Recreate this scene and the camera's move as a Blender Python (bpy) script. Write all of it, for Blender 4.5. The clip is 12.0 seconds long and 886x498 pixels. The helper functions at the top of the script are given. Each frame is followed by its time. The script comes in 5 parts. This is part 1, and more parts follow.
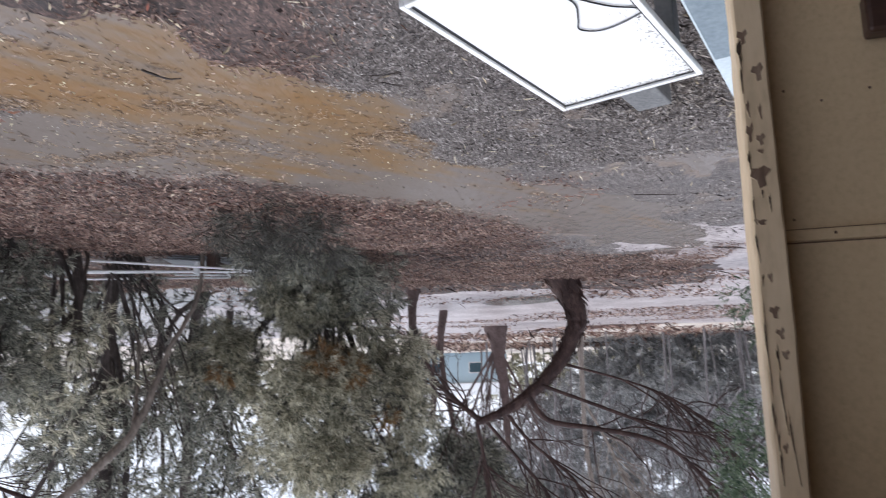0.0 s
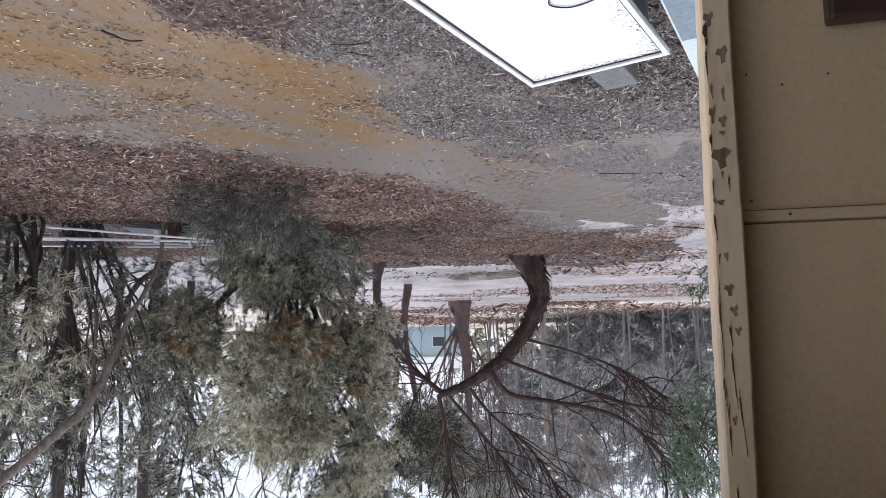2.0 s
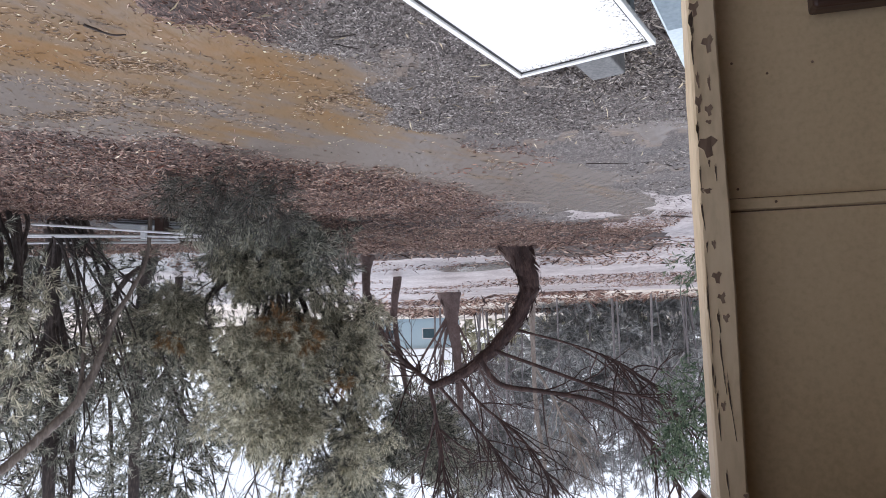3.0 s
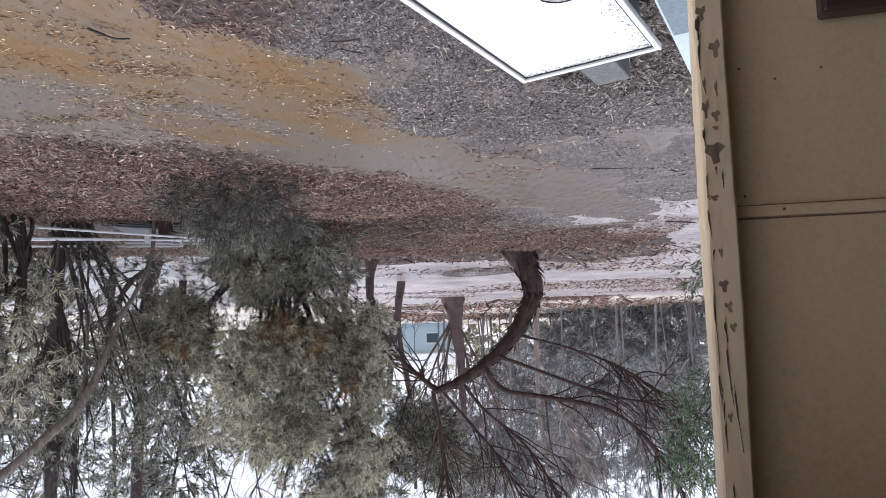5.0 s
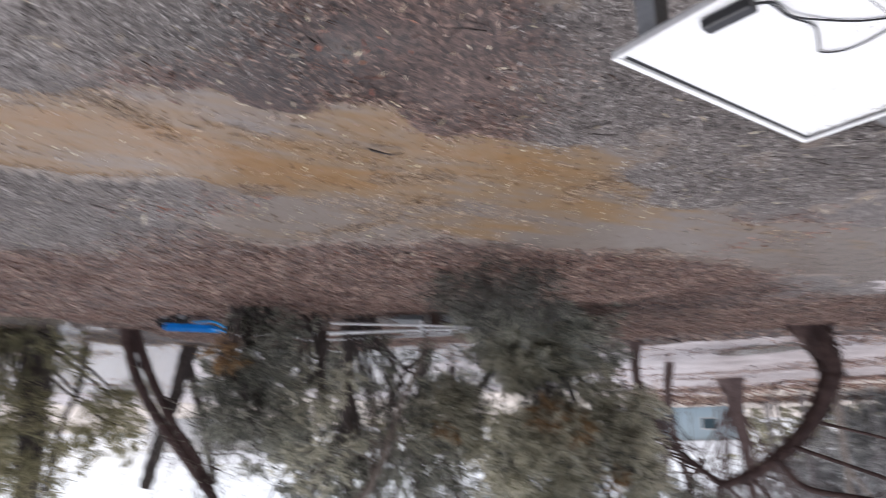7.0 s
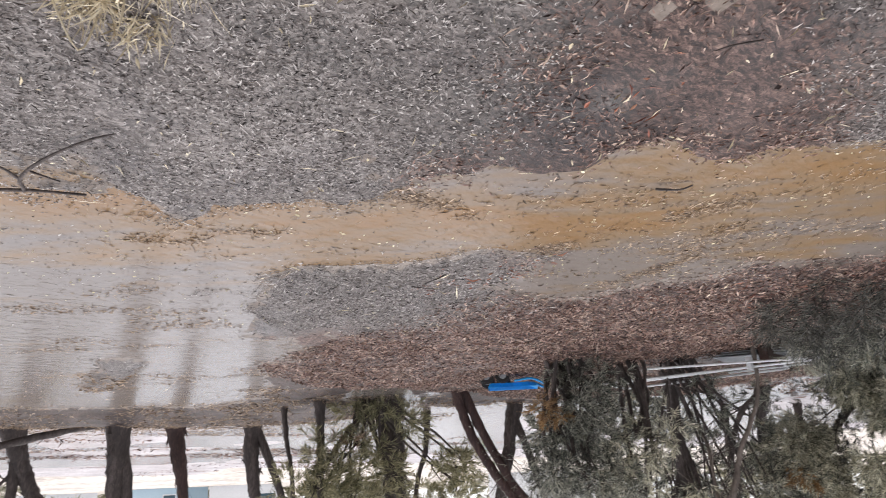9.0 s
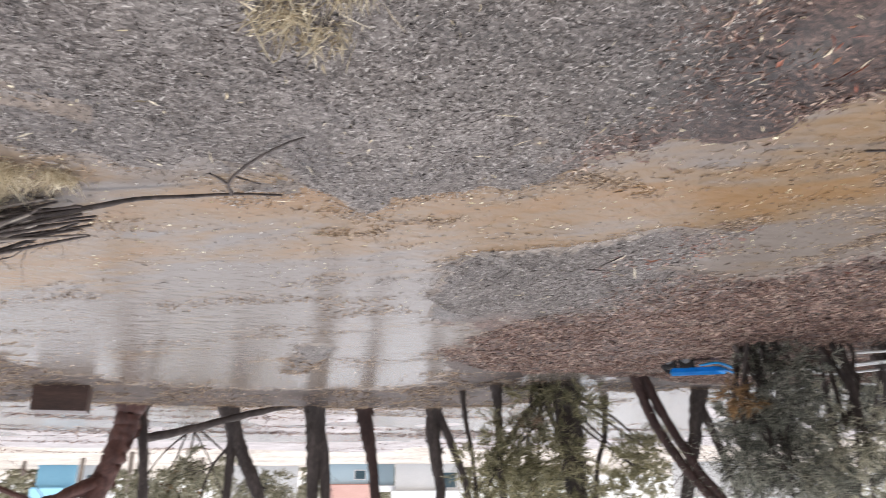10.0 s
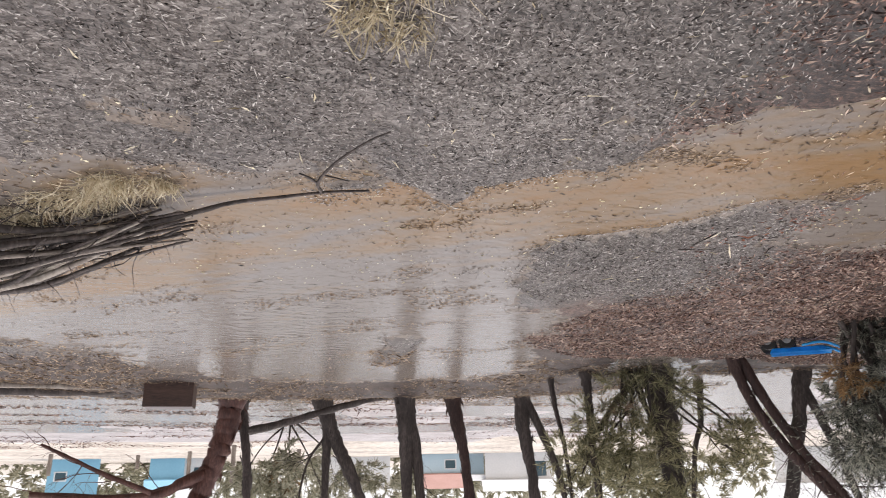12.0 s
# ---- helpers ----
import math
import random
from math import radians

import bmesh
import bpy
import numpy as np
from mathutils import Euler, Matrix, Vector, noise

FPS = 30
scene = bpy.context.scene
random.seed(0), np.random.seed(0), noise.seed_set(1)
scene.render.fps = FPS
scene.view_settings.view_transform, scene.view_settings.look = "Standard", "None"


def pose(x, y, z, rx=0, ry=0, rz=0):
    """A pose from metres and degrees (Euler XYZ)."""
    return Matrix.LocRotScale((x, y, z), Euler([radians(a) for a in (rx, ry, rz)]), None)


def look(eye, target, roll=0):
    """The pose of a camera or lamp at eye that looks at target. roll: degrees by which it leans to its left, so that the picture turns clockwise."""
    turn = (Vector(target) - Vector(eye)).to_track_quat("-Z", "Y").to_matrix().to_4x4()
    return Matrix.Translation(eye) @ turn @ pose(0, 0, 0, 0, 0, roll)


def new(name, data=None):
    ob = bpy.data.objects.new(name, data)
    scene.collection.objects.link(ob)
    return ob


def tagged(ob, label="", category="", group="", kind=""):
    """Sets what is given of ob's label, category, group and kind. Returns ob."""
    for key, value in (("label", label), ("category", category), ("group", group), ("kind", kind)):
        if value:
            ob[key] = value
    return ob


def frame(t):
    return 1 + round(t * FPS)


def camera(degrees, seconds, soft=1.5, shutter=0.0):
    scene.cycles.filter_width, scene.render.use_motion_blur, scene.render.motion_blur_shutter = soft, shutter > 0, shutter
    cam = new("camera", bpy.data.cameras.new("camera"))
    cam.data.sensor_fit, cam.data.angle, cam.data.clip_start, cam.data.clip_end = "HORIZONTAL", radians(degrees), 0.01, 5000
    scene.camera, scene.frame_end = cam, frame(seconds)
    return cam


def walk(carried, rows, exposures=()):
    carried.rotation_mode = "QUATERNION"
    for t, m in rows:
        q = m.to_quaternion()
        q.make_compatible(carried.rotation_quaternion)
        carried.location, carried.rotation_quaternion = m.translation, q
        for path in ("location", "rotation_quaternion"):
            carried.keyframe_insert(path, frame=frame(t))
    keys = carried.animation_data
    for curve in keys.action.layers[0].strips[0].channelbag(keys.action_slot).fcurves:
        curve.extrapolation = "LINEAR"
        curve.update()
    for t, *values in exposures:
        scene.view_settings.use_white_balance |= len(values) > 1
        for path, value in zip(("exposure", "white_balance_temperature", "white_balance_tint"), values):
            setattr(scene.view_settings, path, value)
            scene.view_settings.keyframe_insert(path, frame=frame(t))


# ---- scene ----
# ---- camera and walk ----
cam = camera(66.6, 12.0, 0.9, 0.5)


def held(x, y, z, heading, pitch, roll):
    """A hand-held pose, upside down: heading clockwise from +y, pitch up, roll, in degrees."""
    return pose(x, y, z, 90 + pitch, 0, -heading) @ pose(0, 0, 0, 0, 0, 180 + roll)


ROWS = (
    (0.0, -0.020, 0.001, 1.664, 2.87, -9.80, -1.94),
    (0.5, -0.016, -0.001, 1.667, -0.29, -8.27, -2.06),
    (1.0, -0.016, 0.001, 1.665, 0.17, -9.23, -1.37),
    (1.5, -0.015, -0.009, 1.673, -0.86, -7.31, -1.57),
    (2.0, -0.020, -0.006, 1.668, -0.02, -7.55, -1.17),
    (2.5, -0.019, -0.013, 1.671, -0.83, -7.22, -2.08),
    (3.0, -0.017, -0.011, 1.669, -0.96, -6.84, -2.06),
    (5.0, -0.021, 0.008, 1.662, -0.63, -7.23, -1.78),
    (5.5, -0.023, 0.011, 1.662, 0.00, -7.95, -1.79),
    (6.0, -0.027, 0.018, 1.656, 1.19, -7.99, -1.63),
    (6.5, -0.004, 0.033, 1.643, 7.83, -9.38, -1.17),
    (7.0, 0.015, 0.029, 1.629, 21.04, -14.70, -1.34),
    (7.5, 0.002, 0.055, 1.614, 35.24, -19.20, -2.02),
    (9.5, -0.010, 0.003, 1.589, 52.54, -19.04, -2.06),
    (10.0, 0.018, -0.012, 1.590, 62.05, -18.68, -0.45),
    (10.5, 0.027, -0.025, 1.605, 66.42, -17.39, -0.08),
    (11.0, 0.039, -0.031, 1.596, 68.20, -17.89, -0.54),
    (11.5, 0.039, -0.040, 1.607, 67.76, -18.18, -0.54),
    (12.0, 0.033, -0.063, 1.602, 69.04, -17.94, -1.11),
)
EXPOSURES = ((0.0, 0.5, 6050, 13), (5.5, 0.55, 6050, 13), (7.0, 0.42, 6300, 15), (7.5, 0.48, 6400, 15), (9.5, 0.77, 6550, 12), (10.1, 0.72, 6600, 12), (11.0, 0.48, 6750, 13), (12.0, 0.5, 6800, 13))
walk(cam, [(r[0], held(*r[1:])) for r in ROWS], EXPOSURES)

# ---- world and sun: bright overcast ----
world = bpy.data.worlds.new("overcast_sky")
scene.world = world
world.use_nodes = True
wn, wl = world.node_tree.nodes, world.node_tree.links
sky = wn.new("ShaderNodeTexSky")
sky.sky_type, sky.sun_disc = "NISHITA", False
sky.sun_elevation, sky.sun_rotation = radians(63), radians(61)
sky_gain = wn.new("ShaderNodeMixRGB")
sky_gain.blend_type, sky_gain.inputs["Fac"].default_value = "MULTIPLY", 1.0
sky_gain.inputs["Color2"].default_value = (0.12, 0.12, 0.12, 1)
cloud = wn.new("ShaderNodeMixRGB")
cloud.inputs["Fac"].default_value = 0.8
cloud.inputs["Color2"].default_value = (0.98, 1.0, 1.06, 1)
wl.new(sky.outputs["Color"], sky_gain.inputs["Color1"])
wl.new(sky_gain.outputs["Color"], cloud.inputs["Color1"])
wl.new(cloud.outputs["Color"], wn["Background"].inputs["Color"])
wn["Background"].inputs["Strength"].default_value = 0.92
sun_data = bpy.data.lights.new("sun", "SUN")
sun_data.energy, sun_data.angle, sun_data.color = 1.4, radians(14), (1.0, 0.98, 0.95)
sun = new("sun", sun_data)
sun.matrix_world = look((9, 5, 20), (0, 0, 0))

# ---- materials ----


def surface(name, colours, scale=8.0, fine=60.0, rough=0.7, bump=0.3, depth=0.01, metal=0.0, vary="", gloss=0.5, stretch=(1, 1, 1), thin=0.0):
    """A noise-mottled surface: colours from dark to light over two scales, fine relief; vary: island or object."""
    m = bpy.data.materials.new(name)
    m.use_nodes = True
    n, l = m.node_tree.nodes, m.node_tree.links
    bs = n["Principled BSDF"]
    tc, mp = n.new("ShaderNodeTexCoord"), n.new("ShaderNodeMapping")
    mp.inputs["Scale"].default_value = stretch
    l.new(tc.outputs["Object"], mp.inputs["Vector"])
    a, b = n.new("ShaderNodeTexNoise"), n.new("ShaderNodeTexNoise")
    a.inputs["Scale"].default_value, a.inputs["Detail"].default_value = scale, 5
    b.inputs["Scale"].default_value, b.inputs["Detail"].default_value = fine, 4
    l.new(mp.outputs["Vector"], a.inputs["Vector"])
    l.new(mp.outputs["Vector"], b.inputs["Vector"])
    mix = n.new("ShaderNodeMath")
    mix.operation = "MULTIPLY_ADD"
    mix.inputs[1].default_value = 0.5
    l.new(a.outputs["Fac"], mix.inputs[0])
    half = n.new("ShaderNodeMath")
    half.operation = "MULTIPLY"
    half.inputs[1].default_value = 0.5
    l.new(b.outputs["Fac"], half.inputs[0])
    l.new(half.outputs[0], mix.inputs[2])
    value = mix.outputs[0]
    if vary:
        g = n.new("ShaderNodeNewGeometry" if vary == "island" else "ShaderNodeObjectInfo")
        blend = n.new("ShaderNodeMath")
        blend.operation = "MULTIPLY_ADD"
        blend.inputs[1].default_value = 0.45
        l.new(g.outputs["Random Per Island" if vary == "island" else "Random"], blend.inputs[0])
        part_of = n.new("ShaderNodeMath")
        part_of.operation = "MULTIPLY"
        part_of.inputs[1].default_value = 0.55
        l.new(value, part_of.inputs[0])
        l.new(part_of.outputs[0], blend.inputs[2])
        value = blend.outputs[0]
    ramp = n.new("ShaderNodeValToRGB")
    ramp.color_ramp.elements[0].position, ramp.color_ramp.elements[1].position = 0.3, 0.7
    steps = len(colours) - 1
    for i, c in enumerate(colours):
        at = 0.3 + 0.4 * i / steps
        e = ramp.color_ramp.elements[0] if i == 0 else ramp.color_ramp.elements[-1] if i == steps else ramp.color_ramp.elements.new(at)
        e.color = (*c, 1)
    l.new(value, ramp.inputs["Fac"])
    l.new(ramp.outputs["Color"], bs.inputs["Base Color"])
    bs.inputs["Roughness"].default_value, bs.inputs["Metallic"].default_value = rough, metal
    bs.inputs["Specular IOR Level"].default_value = gloss
    if bump:
        bp = n.new("ShaderNodeBump")
        bp.inputs["Strength"].default_value, bp.inputs["Distance"].default_value = bump, depth
        l.new(mix.outputs[0], bp.inputs["Height"])
        l.new(bp.outputs["Normal"], bs.inputs["Normal"])
    if thin:
        glow, both = n.new("ShaderNodeBsdfTranslucent"), n.new("ShaderNodeMixShader")
        both.inputs["Fac"].default_value = thin
        l.new(ramp.outputs["Color"], glow.inputs["Color"])
        l.new(bs.outputs["BSDF"], both.inputs[1])
        l.new(glow.outputs["BSDF"], both.inputs[2])
        l.new(both.outputs["Shader"], n["Material Output"].inputs["Surface"])
    return m


def water_surface(name, shallow, deep, ripple=0.12):
    m = bpy.data.materials.new(name)
    m.use_nodes = True
    n, l = m.node_tree.nodes, m.node_tree.links
    bs = n["Principled BSDF"]
    tc = n.new("ShaderNodeTexCoord")
    a, b = n.new("ShaderNodeTexNoise"), n.new("ShaderNodeTexNoise")
    a.inputs["Scale"].default_value, a.inputs["Detail"].default_value = 0.9, 6
    b.inputs["Scale"].default_value, b.inputs["Detail"].default_value = 10.0, 4
    mp = n.new("ShaderNodeMapping")
    mp.inputs["Scale"].default_value = (1.0, 0.45, 1)
    mp.inputs["Rotation"].default_value = (0, 0, radians(35))
    flow = n.new("ShaderNodeMapping")
    flow.vector_type = "TEXTURE"
    flow.inputs["Rotation"].default_value = (0, 0, radians(-48))
    flow.inputs["Scale"].default_value = (1.7, 0.55, 1)
    l.new(tc.outputs["Object"], flow.inputs["Vector"])
    l.new(flow.outputs["Vector"], a.inputs["Vector"])
    l.new(tc.outputs["Object"], mp.inputs["Vector"])
    l.new(mp.outputs["Vector"], b.inputs["Vector"])
    ramp = n.new("ShaderNodeValToRGB")
    ramp.color_ramp.elements[0].position, ramp.color_ramp.elements[0].color = 0.42, (*deep, 1)
    ramp.color_ramp.elements[1].position, ramp.color_ramp.elements[1].color = 0.6, (*shallow, 1)
    rust = ramp.color_ramp.elements.new(0.76)
    rust.color = (shallow[0] * 1.07, shallow[1] * 0.93, shallow[2] * 0.74, 1)
    across = n.new("ShaderNodeVectorMath")
    across.operation = "DOT_PRODUCT"
    across.inputs[1].default_value = (0.75, 0.66, 0)
    l.new(tc.outputs["Object"], across.inputs[0])
    off = n.new("ShaderNodeMath")
    off.operation = "SUBTRACT"
    off.inputs[1].default_value = 3.8
    l.new(across.outputs["Value"], off.inputs[0])
    away = n.new("ShaderNodeMath")
    away.operation = "ABSOLUTE"
    l.new(off.outputs[0], away.inputs[0])
    band = n.new("ShaderNodeMapRange")
    band.interpolation_type = "SMOOTHSTEP"
    band.inputs["From Min"].default_value, band.inputs["From Max"].default_value = 0.3, 1.6
    band.inputs["To Min"].default_value, band.inputs["To Max"].default_value = 0.12, -0.16
    l.new(away.outputs[0], band.inputs["Value"])
    downstream = n.new("ShaderNodeVectorMath")
    downstream.operation = "DOT_PRODUCT"
    downstream.inputs[1].default_value = (0.66, -0.75, 0)
    l.new(tc.outputs["Object"], downstream.inputs[0])
    ends = n.new("ShaderNodeMapRange")
    ends.inputs["From Min"].default_value, ends.inputs["From Max"].default_value = -4.4, -3.2
    ends.inputs["To Min"].default_value, ends.inputs["To Max"].default_value = -0.25, 0.0
    l.new(downstream.outputs["Value"], ends.inputs["Value"])
    limited = n.new("ShaderNodeMath")
    limited.operation = "ADD"
    l.new(band.outputs["Result"], limited.inputs[0])
    l.new(ends.outputs["Result"], limited.inputs[1])
    carried = n.new("ShaderNodeMath")
    carried.operation = "ADD"
    l.new(a.outputs["Fac"], carried.inputs[0])
    l.new(limited.outputs[0], carried.inputs[1])
    streaks = n.new("ShaderNodeTexNoise")
    streaks.inputs["Scale"].default_value, streaks.inputs["Detail"].default_value = 4.5, 6
    l.new(flow.outputs["Vector"], streaks.inputs["Vector"])
    drift = n.new("ShaderNodeMath")
    drift.operation = "MULTIPLY_ADD"
    drift.inputs[1].default_value = 0.5
    l.new(streaks.outputs["Fac"], drift.inputs[0])
    l.new(carried.outputs[0], drift.inputs[2])
    level = n.new("ShaderNodeMath")
    level.operation = "SUBTRACT"
    level.inputs[1].default_value = 0.25
    l.new(drift.outputs[0], level.inputs[0])
    l.new(level.outputs[0], ramp.inputs["Fac"])
    l.new(ramp.outputs["Color"], bs.inputs["Base Color"])
    bs.inputs["Roughness"].default_value, bs.inputs["IOR"].default_value = 0.2, 1.33
    bp = n.new("ShaderNodeBump")
    bp.inputs["Strength"].default_value, bp.inputs["Distance"].default_value = ripple, 0.02
    l.new(b.outputs["Fac"], bp.inputs["Height"])
    l.new(bp.outputs["Normal"], bs.inputs["Normal"])
    return m


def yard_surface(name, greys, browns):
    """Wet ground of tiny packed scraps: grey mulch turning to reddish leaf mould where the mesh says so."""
    m = bpy.data.materials.new(name)
    m.use_nodes = True
    n, l = m.node_tree.nodes, m.node_tree.links
    bs = n["Principled BSDF"]
    tc = n.new("ShaderNodeTexCoord")
    warp = n.new("ShaderNodeTexNoise")
    warp.inputs["Scale"].default_value, warp.inputs["Detail"].default_value = 9, 3
    l.new(tc.outputs["Object"], warp.inputs["Vector"])
    bent = n.new("ShaderNodeMixRGB")
    bent.blend_type, bent.inputs["Fac"].default_value = "ADD", 0.05
    l.new(tc.outputs["Object"], bent.inputs["Color1"])
    l.new(warp.outputs["Color"], bent.inputs["Color2"])
    values = []
    for size, turn, wide in ((62, 25, 0.42), (95, 110, 0.5), (190, 60, 0.7)):
        mp, v, sep = n.new("ShaderNodeMapping"), n.new("ShaderNodeTexVoronoi"), n.new("ShaderNodeSeparateColor")
        mp.inputs["Rotation"].default_value, mp.inputs["Scale"].default_value = (0, 0, radians(turn)), (1, wide, 1)
        v.inputs["Scale"].default_value = size
        l.new(bent.outputs["Color"], mp.inputs["Vector"])
        l.new(mp.outputs["Vector"], v.inputs["Vector"])
        l.new(v.outputs["Color"], sep.inputs["Color"])
        values.append(sep.outputs["Red"])

    def sums(a, b, fa, fb):
        first, second = n.new("ShaderNodeMath"), n.new("ShaderNodeMath")
        first.operation, second.operation = "MULTIPLY", "MULTIPLY_ADD"
        first.inputs[1].default_value, second.inputs[1].default_value = fa, fb
        l.new(a, first.inputs[0])
        l.new(b, second.inputs[0])
        l.new(first.outputs[0], second.inputs[2])
        return second.outputs[0]

    patch = n.new("ShaderNodeTexNoise")
    patch.inputs["Scale"].default_value, patch.inputs["Detail"].default_value = 1.5, 6
    l.new(tc.outputs["Object"], patch.inputs["Vector"])
    scraps = sums(sums(values[0], values[1], 0.4, 0.35), values[2], 1.0, 0.25)
    tone = sums(scraps, patch.outputs["Fac"], 0.72, 0.28)
    pale = n.new("ShaderNodeAttribute")
    pale.attribute_name = "pale_scraps"
    tone = sums(tone, pale.outputs["Fac"], 1.0, 0.16)
    ramps = []
    for colours in (greys, browns):
        ramp = n.new("ShaderNodeValToRGB")
        steps = len(colours) - 1
        ramp.color_ramp.elements[0].position, ramp.color_ramp.elements[1].position = 0.24, 0.8
        for i, c in enumerate(colours):
            e = ramp.color_ramp.elements[0] if i == 0 else ramp.color_ramp.elements[-1] if i == steps else ramp.color_ramp.elements.new(0.24 + 0.56 * i / steps)
            e.color = (*c, 1)
        l.new(tone, ramp.inputs["Fac"])
        ramps.append(ramp)
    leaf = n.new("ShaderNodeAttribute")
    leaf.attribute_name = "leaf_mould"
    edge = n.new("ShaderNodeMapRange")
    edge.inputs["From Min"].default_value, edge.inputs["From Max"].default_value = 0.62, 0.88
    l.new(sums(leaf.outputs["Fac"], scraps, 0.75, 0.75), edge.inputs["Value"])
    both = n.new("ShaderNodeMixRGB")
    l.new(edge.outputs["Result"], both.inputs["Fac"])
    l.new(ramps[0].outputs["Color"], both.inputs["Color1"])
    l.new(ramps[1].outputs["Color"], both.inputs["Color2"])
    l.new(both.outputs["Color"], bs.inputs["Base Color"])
    damp = n.new("ShaderNodeMapRange")
    damp.inputs["From Min"].default_value, damp.inputs["From Max"].default_value = 0.35, 0.65
    damp.inputs["To Min"].default_value, damp.inputs["To Max"].default_value = 0.38, 0.72
    l.new(patch.outputs["Fac"], damp.inputs["Value"])
    l.new(damp.outputs["Result"], bs.inputs["Roughness"])
    bp = n.new("ShaderNodeBump")
    bp.inputs["Strength"].default_value, bp.inputs["Distance"].default_value = 0.8, 0.012
    l.new(scraps, bp.inputs["Height"])
    l.new(bp.outputs["Normal"], bs.inputs["Normal"])
    return m


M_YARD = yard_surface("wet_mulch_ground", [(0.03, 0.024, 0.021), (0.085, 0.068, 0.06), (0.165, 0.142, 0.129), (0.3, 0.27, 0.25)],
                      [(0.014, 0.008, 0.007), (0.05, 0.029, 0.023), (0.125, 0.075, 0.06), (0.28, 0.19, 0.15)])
M_WATER = water_surface("muddy_water", (0.19, 0.129, 0.077), (0.168, 0.141, 0.122), 0.65)
M_SILT = surface("orange_silt", [(0.07, 0.055, 0.045), (0.15, 0.115, 0.09), (0.24, 0.19, 0.155)], 2, 30, 0.5, 0.7, 0.02)
# silt, its colour lightened to take in white sky reflected in shallow water
M_SILT_GLARE = surface("silt_and_sky_glare", [(0.17, 0.14, 0.133), (0.37, 0.32, 0.31), (0.6, 0.55, 0.54)], 0.9, 9, 0.4, 0.9, 0.06)
M_BROWN = surface("leaf_mould", [(0.014, 0.009, 0.008), (0.045, 0.028, 0.022), (0.11, 0.07, 0.055)], 4, 70, 0.65, 0.8, 0.03)
M_BANK = surface("dry_bank", [(0.24, 0.195, 0.165), (0.58, 0.51, 0.44), (0.76, 0.7, 0.63)], 0.3, 3, 0.85, 0.3, 0.05)
M_CHIP_GREY = surface("grey_litter", [(0.02, 0.016, 0.014), (0.12, 0.098, 0.088), (0.28, 0.245, 0.226), (0.55, 0.51, 0.475)], 3, 40, 0.6, 0, vary="island")
M_CHIP_BROWN = surface("brown_litter", [(0.03, 0.016, 0.013), (0.15, 0.084, 0.067), (0.27, 0.158, 0.12), (0.5, 0.375, 0.295)], 3, 40, 0.6, 0, vary="island")
M_CHIP_TAN = surface("tan_litter", [(0.07, 0.045, 0.03), (0.28, 0.19, 0.12), (0.52, 0.39, 0.27)], 3, 40, 0.65, 0, vary="island")
M_CHIP_RED = surface("red_litter", [(0.12, 0.03, 0.02), (0.3, 0.1, 0.06), (0.42, 0.2, 0.12)], 3, 40, 0.6, 0, vary="island")
M_CHIP_DARK = surface("dark_bark_chips", [(0.018, 0.012, 0.01), (0.055, 0.041, 0.034), (0.17, 0.142, 0.122), (0.48, 0.43, 0.37)], 3, 40, 0.6, 0, vary="island")
M_SPECK = surface("pale_petals", [(0.5, 0.42, 0.25), (0.75, 0.68, 0.5)], 3, 40, 0.7, 0, vary="island")
M_STRAW = surface("dry_straw", [(0.36, 0.29, 0.185), (0.58, 0.49, 0.34), (0.74, 0.66, 0.5)], 3, 40, 0.7, 0, vary="island")
M_BARK = surface("dark_bark", [(0.018, 0.014, 0.013), (0.055, 0.042, 0.037), (0.135, 0.106, 0.095)], 6, 40, 0.85, 1.0, 0.03, stretch=(1, 1, 0.25))
M_RED_BARK = surface("red_bark", [(0.014, 0.008, 0.007), (0.045, 0.022, 0.018), (0.11, 0.066, 0.054)], 6, 40, 0.8, 1.0, 0.03, stretch=(1, 1, 0.25))
M_WET_RED = surface("wet_red_bark", [(0.02, 0.009, 0.008), (0.09, 0.034, 0.025), (0.18, 0.085, 0.062)], 5, 35, 0.6, 1.0, 0.03, stretch=(1, 1, 0.25))
M_TAN_BARK = surface("grey_tan_bark", [(0.06, 0.046, 0.038), (0.16, 0.128, 0.105), (0.3, 0.255, 0.22)], 5, 35, 0.85, 0.9, 0.02, stretch=(1, 1, 0.3))
# paler red bark for trees in the water, haze mixed into its colour
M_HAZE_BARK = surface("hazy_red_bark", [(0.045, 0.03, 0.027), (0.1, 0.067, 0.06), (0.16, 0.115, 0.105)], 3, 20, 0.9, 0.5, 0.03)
M_GREY_BARK = surface("grey_bark", [(0.1, 0.08, 0.065), (0.24, 0.2, 0.17), (0.4, 0.36, 0.31)], 5, 30, 0.85, 0.8, 0.02, stretch=(1, 1, 0.3))
# far haze is painted into this flat grey bark
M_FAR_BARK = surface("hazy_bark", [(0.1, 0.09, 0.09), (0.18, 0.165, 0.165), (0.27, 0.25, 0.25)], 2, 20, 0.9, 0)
M_NEEDLE = surface("grey_green_needles", [(0.07, 0.07, 0.05), (0.3, 0.29, 0.215), (0.62, 0.585, 0.445), (0.85, 0.8, 0.64)], 1.2, 8, 0.6, 0, vary="island", thin=0.4)
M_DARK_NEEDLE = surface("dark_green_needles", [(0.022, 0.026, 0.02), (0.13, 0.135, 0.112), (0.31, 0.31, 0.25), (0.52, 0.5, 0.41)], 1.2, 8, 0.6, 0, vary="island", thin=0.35)
